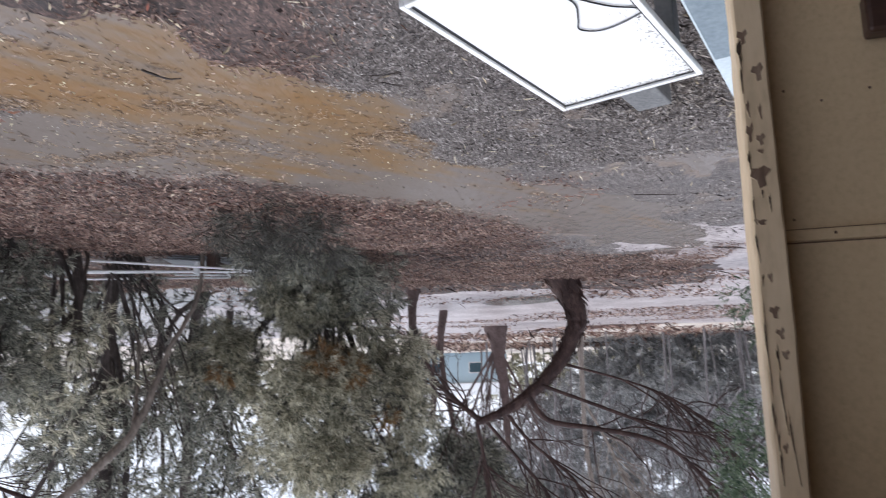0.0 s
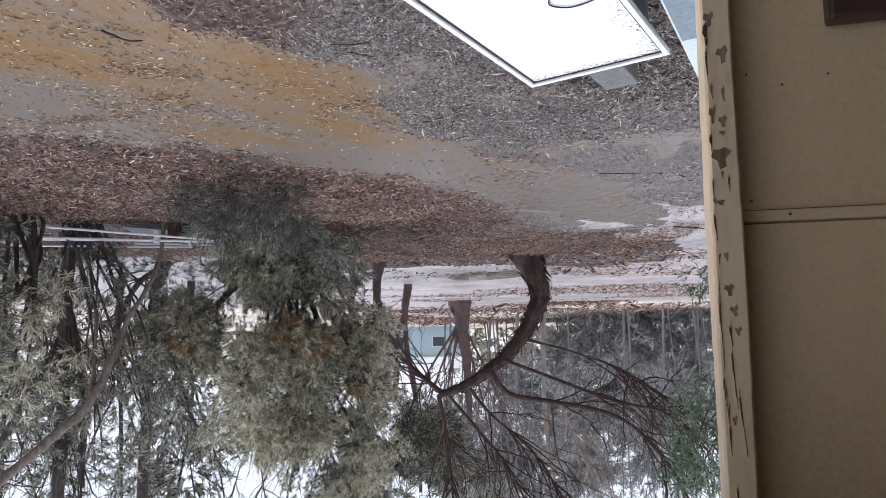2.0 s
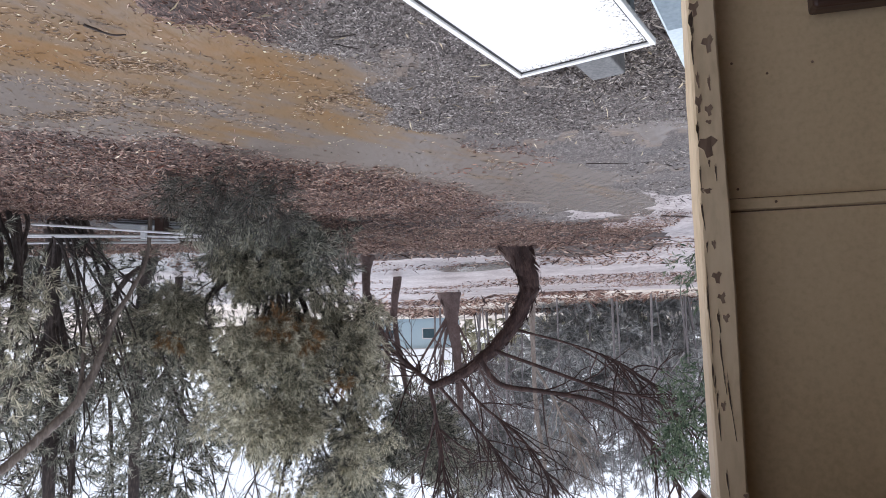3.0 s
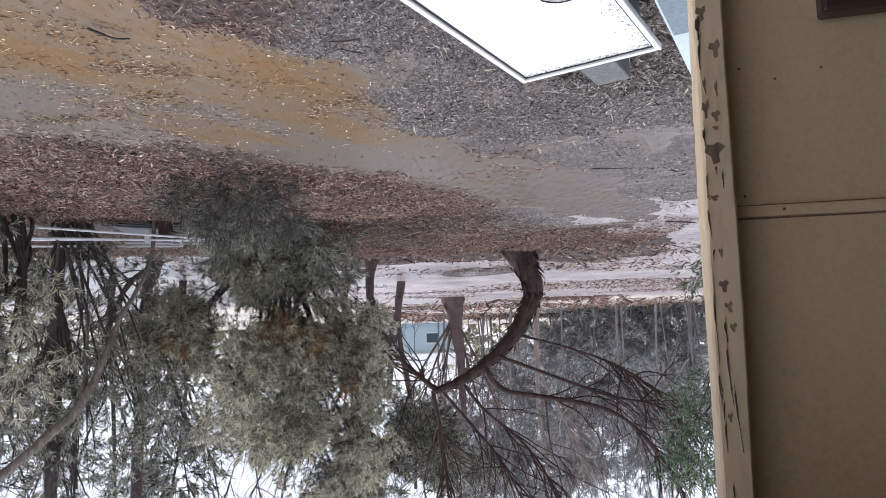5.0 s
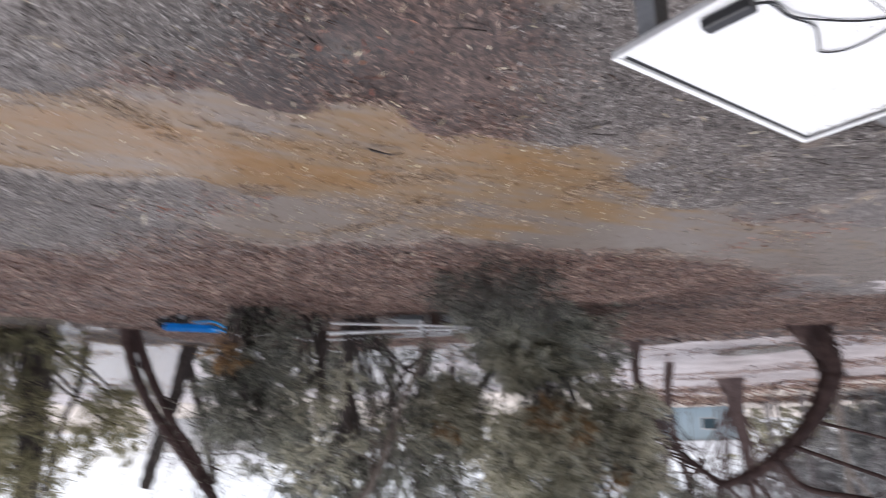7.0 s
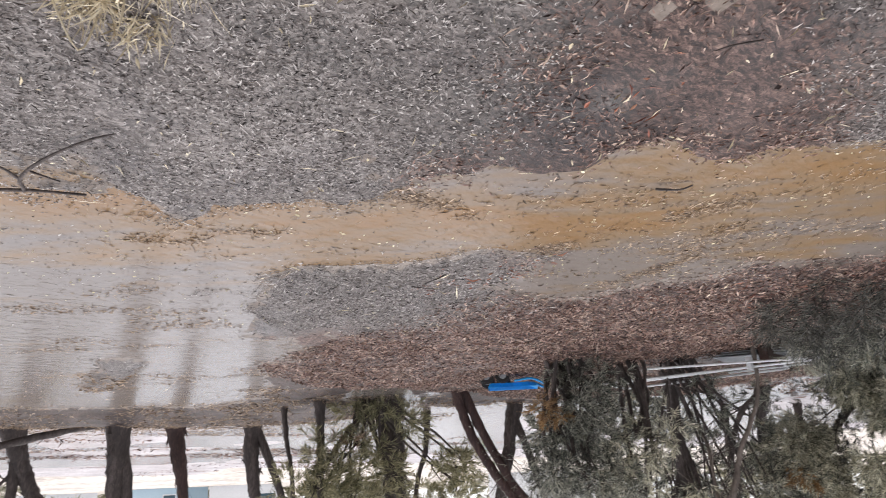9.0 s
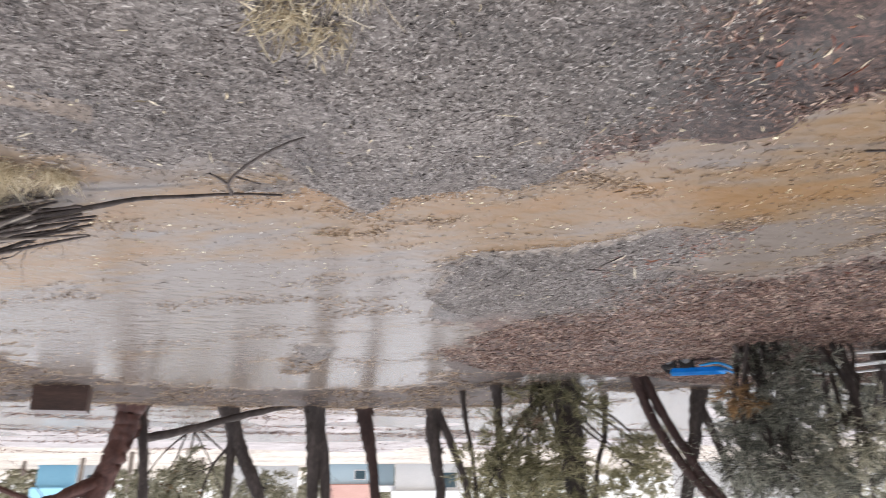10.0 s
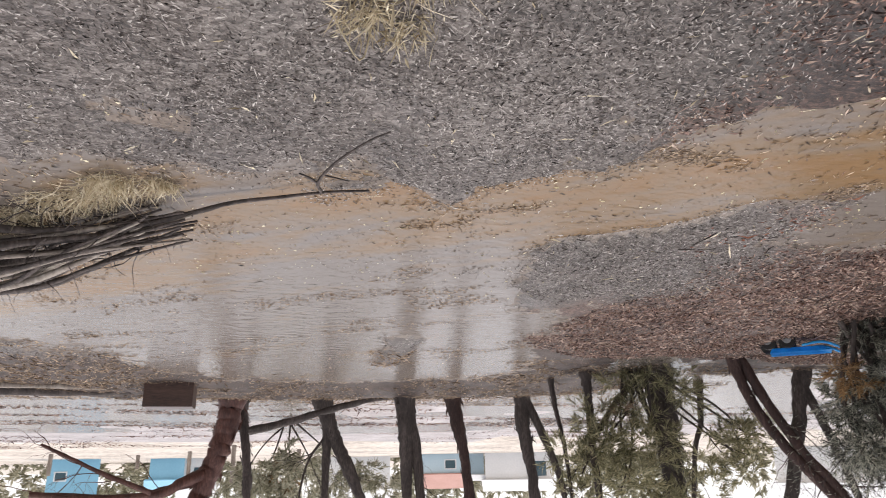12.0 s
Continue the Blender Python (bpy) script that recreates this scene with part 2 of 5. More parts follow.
M_DEAD_NEEDLE = surface("rusty_needles", [(0.12, 0.068, 0.034), (0.3, 0.175, 0.08), (0.46, 0.3, 0.15)], 2, 10, 0.7, 0, vary="island", thin=0.45)
M_OLIVE = surface("olive_leaves", [(0.1, 0.1, 0.055), (0.27, 0.25, 0.14), (0.47, 0.42, 0.26)], 1, 8, 0.6, 0, vary="island", thin=0.45)
# lightened olive: haze over the water is put into the leaf colour
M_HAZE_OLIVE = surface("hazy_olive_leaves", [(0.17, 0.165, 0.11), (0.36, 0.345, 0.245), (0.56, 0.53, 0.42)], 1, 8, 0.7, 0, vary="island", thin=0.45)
# near-black needles: shade inside and under the shrubs is put into the colour
M_SHADE_NEEDLE = surface("shade_dark_needles", [(0.018, 0.018, 0.015), (0.06, 0.059, 0.048), (0.15, 0.14, 0.115)], 2, 12, 0.8, 0, vary="island")
# distance haze is put into this leaf colour, pale grey over green
M_HAZE_LEAF = surface("hazed_far_leaves", [(0.2, 0.205, 0.205), (0.37, 0.37, 0.365), (0.6, 0.6, 0.59)], 0.5, 4, 0.8, 0, vary="island", thin=0.45)
M_GREEN_LEAF = surface("green_leaves", [(0.035, 0.065, 0.04), (0.12, 0.17, 0.1), (0.26, 0.32, 0.21)], 1.5, 8, 0.45, 0, vary="island", thin=0.45)
M_TAN_PAINT = surface("tan_paint", [(0.52, 0.385, 0.225), (0.63, 0.475, 0.29), (0.68, 0.525, 0.335)], 1.6, 90, 0.6, 0.15, 0.002)
M_POST_PAINT = surface("weathered_tan_paint", [(0.5, 0.38, 0.24), (0.66, 0.51, 0.335), (0.72, 0.57, 0.39)], 7, 60, 0.65, 0.4, 0.004, stretch=(1, 1, 0.3))
M_BARE_WOOD = surface("bare_grey_wood", [(0.09, 0.055, 0.035), (0.2, 0.13, 0.09), (0.3, 0.22, 0.16)], 12, 90, 0.85, 0.6, 0.003, stretch=(1, 1, 0.15))
M_CRACK = surface("dark_split_wood", [(0.03, 0.02, 0.014), (0.07, 0.045, 0.03), (0.12, 0.08, 0.055)], 12, 90, 0.9, 0.5, 0.003)
M_CONCRETE = surface("wet_concrete", [(0.08, 0.08, 0.08), (0.15, 0.15, 0.148), (0.22, 0.22, 0.21)], 6, 60, 0.7, 0.5, 0.004)
M_DARK_WOOD = surface("dark_brown_wood", [(0.02, 0.01, 0.008), (0.06, 0.03, 0.022), (0.1, 0.055, 0.04)], 8, 70, 0.4, 0.3, 0.003, stretch=(0.15, 1, 1))
M_WHITE = surface("white_enamel", [(0.68, 0.68, 0.66), (0.8, 0.8, 0.79), (0.84, 0.84, 0.83)], 3, 50, 0.35, 0.1, 0.001)
M_GRIME = surface("dark_grime", [(0.05, 0.045, 0.035), (0.15, 0.13, 0.1), (0.3, 0.28, 0.24)], 15, 90, 0.8, 0.3, 0.003, vary="island")
M_GREY_METAL = surface("grey_painted_metal", [(0.2, 0.21, 0.22), (0.28, 0.29, 0.3), (0.34, 0.35, 0.36)], 6, 60, 0.45, 0.2, 0.002)
M_PALE_BLUE = surface("pale_blue_paint", [(0.42, 0.49, 0.52), (0.55, 0.62, 0.65), (0.62, 0.68, 0.7)], 4, 60, 0.4, 0.15, 0.002)
M_STEEL_BLUE = surface("blue_grey_paint", [(0.1, 0.135, 0.16), (0.17, 0.215, 0.245), (0.24, 0.29, 0.32)], 4, 60, 0.4, 0.15, 0.002)
M_PIPE = surface("white_pipe", [(0.55, 0.55, 0.55), (0.7, 0.7, 0.7), (0.78, 0.78, 0.77)], 6, 50, 0.4, 0.1, 0.001)
M_BLACK = surface("black_plastic", [(0.008, 0.008, 0.009), (0.018, 0.018, 0.02)], 10, 80, 0.4, 0.1, 0.001)
M_BLUE = surface("bright_blue_plastic", [(0.01, 0.24, 0.6), (0.015, 0.36, 0.8), (0.04, 0.45, 0.85)], 5, 50, 0.35, 0.1, 0.001)
M_RUBBER = surface("black_rubber", [(0.012, 0.012, 0.012), (0.03, 0.028, 0.027)], 10, 80, 0.8, 0.3, 0.002)
# blue cladding, paled so that its colour includes the far haze
M_HOUSE_BLUE = surface("sky_blue_cladding", [(0.2, 0.45, 0.62), (0.25, 0.53, 0.7)], 0.6, 8, 0.6, 0.1, 0.01)
M_HOUSE_PALE = surface("pale_blue_cladding", [(0.42, 0.56, 0.64), (0.52, 0.65, 0.72)], 0.6, 8, 0.6, 0.1, 0.01)
M_HOUSE_WHITE = surface("white_cladding", [(0.68, 0.69, 0.69), (0.8, 0.8, 0.8)], 0.6, 8, 0.6, 0.1, 0.01)
M_ROOF = surface("pale_metal_roof", [(0.5, 0.5, 0.5), (0.66, 0.66, 0.66)], 0.8, 8, 0.5, 0.1, 0.01)
M_RED_ROOF = surface("faded_red_roof", [(0.4, 0.2, 0.16), (0.52, 0.29, 0.24)], 0.8, 8, 0.7, 0.1, 0.01)
M_GLASS = surface("dark_window_glass", [(0.05, 0.09, 0.11), (0.08, 0.13, 0.16)], 1, 8, 0.08, 0)

# ---- building helpers ----
rng = np.random.default_rng(7)


def np_mesh(name, verts, faces, smooth=False):
    me = bpy.data.meshes.new(name)
    verts, faces = np.asarray(verts, dtype=np.float32), np.asarray(faces, dtype=np.int32)
    k = faces.shape[1]
    me.vertices.add(len(verts))
    me.vertices.foreach_set("co", verts.ravel())
    me.loops.add(faces.size)
    me.loops.foreach_set("vertex_index", faces.ravel())
    me.polygons.add(len(faces))
    me.polygons.foreach_set("loop_start", np.arange(0, faces.size, k, dtype=np.int32))
    me.polygons.foreach_set("use_smooth", np.full(len(faces), smooth))
    me.update(calc_edges=True)
    return me


def np_part(name, verts, faces, material, parent=None, label="", smooth=False):
    me = np_mesh(name, verts, faces, smooth)
    me.materials.append(material)
    ob = new(name, me)
    if parent:
        ob.parent = parent
    return tagged(ob, label)


def part(name, bm, material, parent=None, label=""):
    me = bpy.data.meshes.new(name)
    bm.normal_update()
    bm.to_mesh(me)
    bm.free()
    me.materials.append(material)
    ob = new(name, me)
    if parent:
        ob.parent = parent
    return tagged(ob, label)


def thing(name, m, label, category, group="", kind=""):
    ob = new(name)
    ob.matrix_world = m
    ob.empty_display_size = 0.1
    return tagged(ob, label, category, group, kind)


def add_box(bm, x0, x1, y0, y1, z0, z1, bevel=0.004, m=None):
    made = bmesh.ops.create_cube(bm, size=1.0)["verts"]
    for v in made:
        v.co = Vector(((x0 + x1) / 2 + v.co.x * (x1 - x0), (y0 + y1) / 2 + v.co.y * (y1 - y0), (z0 + z1) / 2 + v.co.z * (z1 - z0)))
    if bevel:
        edges = list({e for v in made for e in v.link_edges})
        made = list({v for f in bmesh.ops.bevel(bm, geom=edges, offset=bevel, segments=2, affect="EDGES", profile=0.5)["faces"] for v in f.verts} | {v for v in made if v.is_valid})
    if m is not None:
        bmesh.ops.transform(bm, matrix=m, verts=made)
    return bm


def box(x0, x1, y0, y1, z0, z1, bevel=0.004, m=None):
    return add_box(bmesh.new(), x0, x1, y0, y1, z0, z1, bevel, m)


def tube_arrays(points, radii, sides=7, wobble=0.0, ends=True):
    """Vertices and quads of a tapering tube through the points."""
    p = np.asarray(points, dtype=float)
    r = np.interp(np.linspace(0, 1, len(p)), np.linspace(0, 1, len(radii)), radii)
    t = np.gradient(p, axis=0)
    t /= np.linalg.norm(t, axis=1)[:, None] + 1e-9
    ref = np.array([0.31, 0.87, 0.2]) if abs(t[:, 1]).mean() < 0.8 else np.array([0.9, 0.1, 0.3])
    a = np.cross(t, ref)
    a /= np.linalg.norm(a, axis=1)[:, None] + 1e-9
    b = np.cross(t, a)
    ang = np.linspace(0, 2 * np.pi, sides, endpoint=False)
    rr = r[:, None] * (1 + wobble * rng.standard_normal((len(p), sides)))
    v = p[:, None] + rr[:, :, None] * (a[:, None] * np.cos(ang)[None, :, None] + b[:, None] * np.sin(ang)[None, :, None])
    n = len(p)
    i, j = np.meshgrid(np.arange(n - 1), np.arange(sides), indexing="ij")
    k = (j + 1) % sides
    f = np.stack([i * sides + j, i * sides + k, (i + 1) * sides + k, (i + 1) * sides + j], -1).reshape(-1, 4)
    v = v.reshape(-1, 3)
    if ends:
        c = len(v)
        v = np.vstack([v, p[:1], p[-1:]])
        e = np.arange(0, sides, 1)
        first = np.stack([e, np.full(sides, c), np.full(sides, c), (e + 1) % sides], -1)[:, [0, 1, 3]]
        last = np.stack([e + (n - 1) * sides, (e + 1) % sides + (n - 1) * sides, np.full(sides, c + 1)], -1)
        return v, f, np.vstack([first, last])
    return v, f, np.zeros((0, 3), dtype=int)


def smooth_path(points, per=4):
    """Catmull-Rom through the points."""
    p = np.asarray(points, dtype=float)
    q = np.vstack([2 * p[0] - p[1], p, 2 * p[-1] - p[-2]])
    out = []
    for i in range(len(p) - 1):
        a, b, c, d = q[i:i + 4]
        for s in np.linspace(0, 1, per, endpoint=False):
            out.append(0.5 * (2 * b + (c - a) * s + (2 * a - 5 * b + 4 * c - d) * s ** 2 + (3 * b - a - 3 * c + d) * s ** 3))
    out.append(p[-1])
    return np.array(out)


class Limbs:
    """Collects tubes for one mesh."""

    def __init__(self):
        self.v, self.f, self.count = [], [], 0

    def add(self, points, radii, sides=6, wobble=0.06):
        v, f, _ = tube_arrays(points, radii, sides, wobble, ends=False)
        self.v.append(v)
        self.f.append(f + self.count)
        self.count += len(v)

    def put(self, name, material, parent=None, label=""):
        return np_part(name, np.vstack(self.v), np.vstack(self.f), material, parent, label, smooth=True)


def twig_tree(out, start, way, length, radius, depth, spread=0.6, lift=0.1, kids=4, tips=None):
    """A branch that forks into thinner ones."""
    way = way / np.linalg.norm(way)
    pts, d, n = [np.array(start, dtype=float)], way.copy(), 6
    for _ in range(n):
        d = d + 0.14 * rng.standard_normal(3) + np.array([0, 0, lift * 0.3])
        d /= np.linalg.norm(d)
        pts.append(pts[-1] + d * length / n)
    out.add(pts, [radius, radius * 0.45], 5 if depth > 1 else 3, 0.05)
    if tips is not None:
        tips.append((pts[-1], d))
    if depth > 0:
        for _ in range(kids):
            k = rng.integers(2, n + 1)
            side = d + spread * rng.standard_normal(3) + np.array([0, 0, lift])
            twig_tree(out, pts[k], side, length * rng.uniform(0.45, 0.7), radius * 0.5, depth - 1, spread, lift, kids, tips)


def blade_arrays(base, way, length, width):
    """Narrow pointed leaves, two triangles each, bent at the middle."""
    n = len(base)
    way = way / (np.linalg.norm(way, axis=1)[:, None] + 1e-9)
    side = np.cross(way, rng.standard_normal((n, 3)))
    side /= np.linalg.norm(side, axis=1)[:, None] + 1e-9
    bend = 0.12 * rng.standard_normal((n, 3)) * length[:, None]
    mid = base + way * (length * 0.5)[:, None]
    v = np.stack([base, mid + side * width[:, None] / 2, base + way * length[:, None] + bend, mid - side * width[:, None] / 2], 1).reshape(-1, 3)
    k = np.arange(n)[:, None] * 4
    return v, np.hstack([k, k + 1, k + 2, k + 3])


def sprigs(lumps, per_area, blades_each, length, width, axis_len, up=0.5, core=0.55, outward=1.0):
    """Leaf arrays of tufts spread through round lumps (x, y, z, radius), thicker near their outside."""
    bases, ways = [], []
    for x, y, z, r in lumps:
        count = max(4, int(per_area * r * r))
        d = rng.standard_normal((count, 3))
        d /= np.linalg.norm(d, axis=1)[:, None]
        rad = r * rng.uniform(core, 1.12, count) * (1 + 0.2 * np.sin(5 * d[:, 0] + 4 * d[:, 2] + x))
        c = np.array([x, y, z]) + d * rad[:, None] * np.array([1, 1, 0.85])
        axis = outward * d + np.array([0, 0, up]) + 0.35 * rng.standard_normal((count, 3))
        axis /= np.linalg.norm(axis, axis=1)[:, None]
        s = rng.uniform(0, 1, (count, blades_each))
        b = c[:, None] + axis[:, None] * (s * axis_len)[:, :, None]
        w = axis[:, None] * rng.uniform(0.5, 1.1, (count, blades_each))[:, :, None] + 0.36 * rng.standard_normal((count, blades_each, 3))
        bases.append(b.reshape(-1, 3))
        ways.append(w.reshape(-1, 3))
    b, w = np.vstack(bases), np.vstack(ways)
    keep = b[:, 2] > 0.02
    b, w = b[keep], w[keep]
    return blade_arrays(b, w, length * rng.uniform(0.6, 1.25, len(b)), width * rng.uniform(0.7, 1.3, len(b)))


def bunches(lumps, each=8, size=0.44):
    """Each round lump broken into smaller ones over its outside, for an uneven, gappy crown."""
    out = []
    for x, y, z, r in lumps:
        for _ in range(each):
            d = rng.standard_normal(3)
            d /= np.linalg.norm(d)
            q = r * rng.uniform(0.7, 1.08)
            out.append((x + d[0] * q, y + d[1] * q, z + d[2] * q * 0.85, r * size * rng.uniform(0.65, 1.2)))
    return out


def lattice(x, y, seed):
    """Smooth value noise in 0..1 on arrays."""
    xi, yi = np.floor(x).astype(np.int64), np.floor(y).astype(np.int64)
    fx, fy = x - xi, y - yi
    fx, fy = fx * fx * (3 - 2 * fx), fy * fy * (3 - 2 * fy)

    def corner(a, b):
        h = (a * 374761393 + b * 668265263 + seed * 974711) & 0x7FFFFFFF
        h = ((h ^ (h >> 13)) * 1274126177) & 0x7FFFFFFF
        return ((h ^ (h >> 16)) & 0xFFFF) / 65535.0

    return (corner(xi, yi) * (1 - fx) + corner(xi + 1, yi) * fx) * (1 - fy) + (corner(xi, yi + 1) * (1 - fx) + corner(xi + 1, yi + 1) * fx) * fy


def rough(x, y, size, seed, octaves=3):
    total, weight = 0.0, 0.0
    for o in range(octaves):
        total = total + lattice(x / size * 2 ** o + 17.3 * o, y / size * 2 ** o - 9.1 * o, seed + o) * 0.5 ** o
        weight += 0.5 ** o
    return total / weight - 0.5


def near_line(x, y, line):
    """Distance from each place to a bent line."""
    best = np.full(np.shape(x), 1e9)
    for (ax, ay), (bx, by) in zip(line, line[1:]):
        dx, dy = bx - ax, by - ay
        s = np.clip(((x - ax) * dx + (y - ay) * dy) / (dx * dx + dy * dy), 0, 1)
        best = np.minimum(best, np.hypot(x - ax - s * dx, y - ay - s * dy))
    return best


# ---- ground: one uneven sheet, water lies where it dips below zero ----
HOLLOWS = (  # line, half width, depth
    (((3.3, 4.35), (2.5, 4.75), (1.7, 5.15), (0.95, 5.5), (0.4, 5.95)), 0.5, 0.11),
    (((0.4, 5.95), (-0.2, 6.5), (-1.1, 7.15), (-1.8, 7.5)), 0.4, 0.075),
    (((5.6, -0.6), (6.8, -1.5), (8.6, -2.2)), 1.2, 0.13),
    (((2.75, 2.8), (2.2, 3.2), (1.6, 3.6)), 0.38, 0.09),
    (((0.8, 4.3), (1.4, 4.1), (2.2, 3.7), (3.0, 2.9), (3.7, 2.2), (4.3, 1.7), (4.8, 0.6), (5.0, -0.6)), 0.55, 0.105),
    (((1.0, 4.6), (1.5, 4.4), (2.4, 4.2)), 0.45, 0.075),
    (((2.9, 4.55), (3.3, 4.7)), 0.32, 0.1),
    (((1.62, 3.0), (1.9, 3.2)), 0.26, 0.08),
    (((1.1, 5.6), (0.5, 6.2), (-0.8, 7.6), (-1.9, 8.7), (-3.5, 10.2)), 0.6, 0.09),
    (((5.6, -0.6), (6.4, 1.5), (8.0, 0.6), (11.0, 0.8)), 1.5, 0.16),
    (((6.4, 2.6), (7.4, 3.3)), 0.7, 0.1),
    (((9.0, 4.0), (11.0, 4.2), (12.0, 3.0)), 0.9, 0.12),
    (((4.0, 15.0), (7.5, 14.8), (12.0, 12.5)), 1.4, 0.2),
    (((8.8, 6.4), (11.5, 9.0), (10.0, 11.5)), 0.7, 0.1),
)
RISES = (
    (((4.3, 3.0), (5.6, 3.1), (6.8, 3.0)), 0.45, 0.09),
    (((8.4, 2.6), (10.5, 2.9)), 0.28, 0.1),
    (((1.3, 8.0), (2.6, 7.6), (4.2, 6.7), (6.2, 6.4), (7.6, 5.8)), 1.2, 0.13),
    (((-1.7, 12.2), (0.0, 11.6), (2.5, 12.0)), 1.0, 0.1),
    (((14.6, -1.5), (14.8, 1.5), (13.6, 4.2), (13.3, 6.5), (11.5, 8.0)), 0.9, 0.16),
    (((11.2, -1.7), (12.6, -1.6)), 0.5, 0.14),
    # lifts the pale strip that stands in for sky-white water
    (((-3.4, 9.7), (-4.6, 11.0), (-6.5, 13.5), (-8.5, 16.0)), 1.1, 0.05),
    (((24.0, -6.0), (26.0, 6.0), (22.0, 16.0)), 0.7, 0.1),
)


def ground_height(x, y):
    r = np.hypot(x, y)
    h = 0.03 + 0.05 * rough(x, y, 0.9, 3) + 0.095 * rough(x, y, 0.35, 5) + 0.10 * rough(x, y, 3.1, 11)
    h = np.where(y < 2.2 - 0.3 * x, np.maximum(h, 0.012), h)
    for line, wide, deep in HOLLOWS:
        h = h - deep * np.exp(-(near_line(x, y, line) / wide) ** 2)
    for line, wide, high in RISES:
        h = h + high * np.exp(-(near_line(x, y, line) / wide) ** 2)
    wet = np.clip((r - 14.5) / 4.0, 0, 1)
    far = 0.10 * rough(x * 0.6 - y * 0.3, y * 0.6 + x * 0.3, 3.0, 21) + 0.02 - 0.034 * np.clip((x - 1.0) / 6.0, 0, 1)
    h = h * (1 - wet) + (far + 0.12 * np.exp(-(near_line(x, y, RISES[4][0]) / 0.9) ** 2)) * wet
    bank = np.clip((r - 33.0 + 8 * rough(x, y, 20, 31)) / 20.0, 0, 1)
    return h + bank * bank * (3 - 2 * bank) * 0.6


def spaced(lo, hi, fine, reach):
    core = np.arange(lo, hi + fine / 2, fine)
    grow, step, out_hi, out_lo = 1.22, fine, [], []
    at = hi
    while at < reach:
        step *= grow
        at += step
        out_hi.append(at)
    step, at = fine, lo
    while at > -reach:
        step *= grow
        at -= step
        out_lo.append(at)
    return np.concatenate([out_lo[::-1], core, out_hi])


gx, gy = spaced(-5.0, 16.0, 0.075, 900), spaced(-3.0, 16.0, 0.075, 900)
X, Y = np.meshgrid(gx, gy, indexing="ij")
Z = ground_height(X, Y)
nx, ny = X.shape
ii, jj = np.meshgrid(np.arange(nx - 1), np.arange(ny - 1), indexing="ij")
quads = np.stack([ii * ny + jj, (ii + 1) * ny + jj, (ii + 1) * ny + jj + 1, ii * ny + jj + 1], -1).reshape(-1, 4)
ground_mesh = np_mesh("ground", np.stack([X, Y, Z], -1).reshape(-1, 3), quads, True)
for m in (M_YARD, M_BROWN, M_BANK, M_SILT, M_SILT_GLARE):
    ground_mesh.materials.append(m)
cx, cy = X[:-1, :-1].ravel(), Y[:-1, :-1].ravel()


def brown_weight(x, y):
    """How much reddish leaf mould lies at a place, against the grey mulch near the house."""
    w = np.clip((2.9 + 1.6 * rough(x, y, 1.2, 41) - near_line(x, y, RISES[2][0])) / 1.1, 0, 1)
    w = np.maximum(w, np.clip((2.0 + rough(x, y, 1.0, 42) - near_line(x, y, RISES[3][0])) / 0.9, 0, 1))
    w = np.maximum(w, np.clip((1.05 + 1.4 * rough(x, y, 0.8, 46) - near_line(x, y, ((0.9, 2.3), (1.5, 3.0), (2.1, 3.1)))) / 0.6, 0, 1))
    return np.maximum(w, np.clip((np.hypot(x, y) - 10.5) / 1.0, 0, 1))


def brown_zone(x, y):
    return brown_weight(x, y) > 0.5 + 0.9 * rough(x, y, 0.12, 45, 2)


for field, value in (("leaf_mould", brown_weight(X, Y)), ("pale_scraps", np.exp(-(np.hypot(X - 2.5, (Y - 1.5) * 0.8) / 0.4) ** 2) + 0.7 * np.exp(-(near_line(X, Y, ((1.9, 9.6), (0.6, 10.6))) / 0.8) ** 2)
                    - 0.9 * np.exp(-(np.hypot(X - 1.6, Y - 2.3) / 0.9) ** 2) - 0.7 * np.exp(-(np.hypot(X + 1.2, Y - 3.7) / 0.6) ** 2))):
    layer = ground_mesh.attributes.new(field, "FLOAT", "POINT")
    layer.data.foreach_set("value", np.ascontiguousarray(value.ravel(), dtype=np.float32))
ch, cr = Z[:-1, :-1].ravel(), np.hypot(cx, cy)
slot = np.where(brown_zone(cx, cy) & (cr > 9.0), 1, 0)
slot = np.where((ch < 0.004) & (cr < 15), 3, slot)
slot = np.where(cr + 3 * rough(cx, cy, 2, 44) > 15.5, 4, slot)
# sky reflection on the water by the post, painted as pale silt
slot = np.where(near_line(cx, cy, ((-3.2, 9.4), (-4.4, 10.6), (-6.5, 13.5), (-9.0, 16.5))) + 1.6 * rough(cx, cy, 0.8, 47) < 1.1, 4, slot)
slot = np.where(cr + 10 * rough(cx, cy, 9, 43) > 36, 2, slot).astype(np.int32)
ground_mesh.polygons.foreach_set("material_index", slot)
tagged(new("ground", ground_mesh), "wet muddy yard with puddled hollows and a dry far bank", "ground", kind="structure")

wx = np.array([[-900, -900, 0], [900, -900, 0], [900, 900, 0], [-900, 900, 0]], dtype=float)
tagged(np_part("water", wx, [[0, 1, 2, 3]], M_WATER), "shallow brown flood water with faint ripples", "water", kind="structure")

# ---- the house end: wall, post, added unseen ceiling, in the house's own axes (x along the wall, y outwards) ----
PLAN = pose(0, 0, 0, 0, 0, 29)
HOUSE = pose(0, 0, 1.65, 0, 0, 15.5) @ pose(0, 0, 0, 0, 0.99, 0) @ pose(0, 0, -1.65)  # the old wall leans a little


def housed(ob):
    ob.matrix_world = HOUSE
    return ob


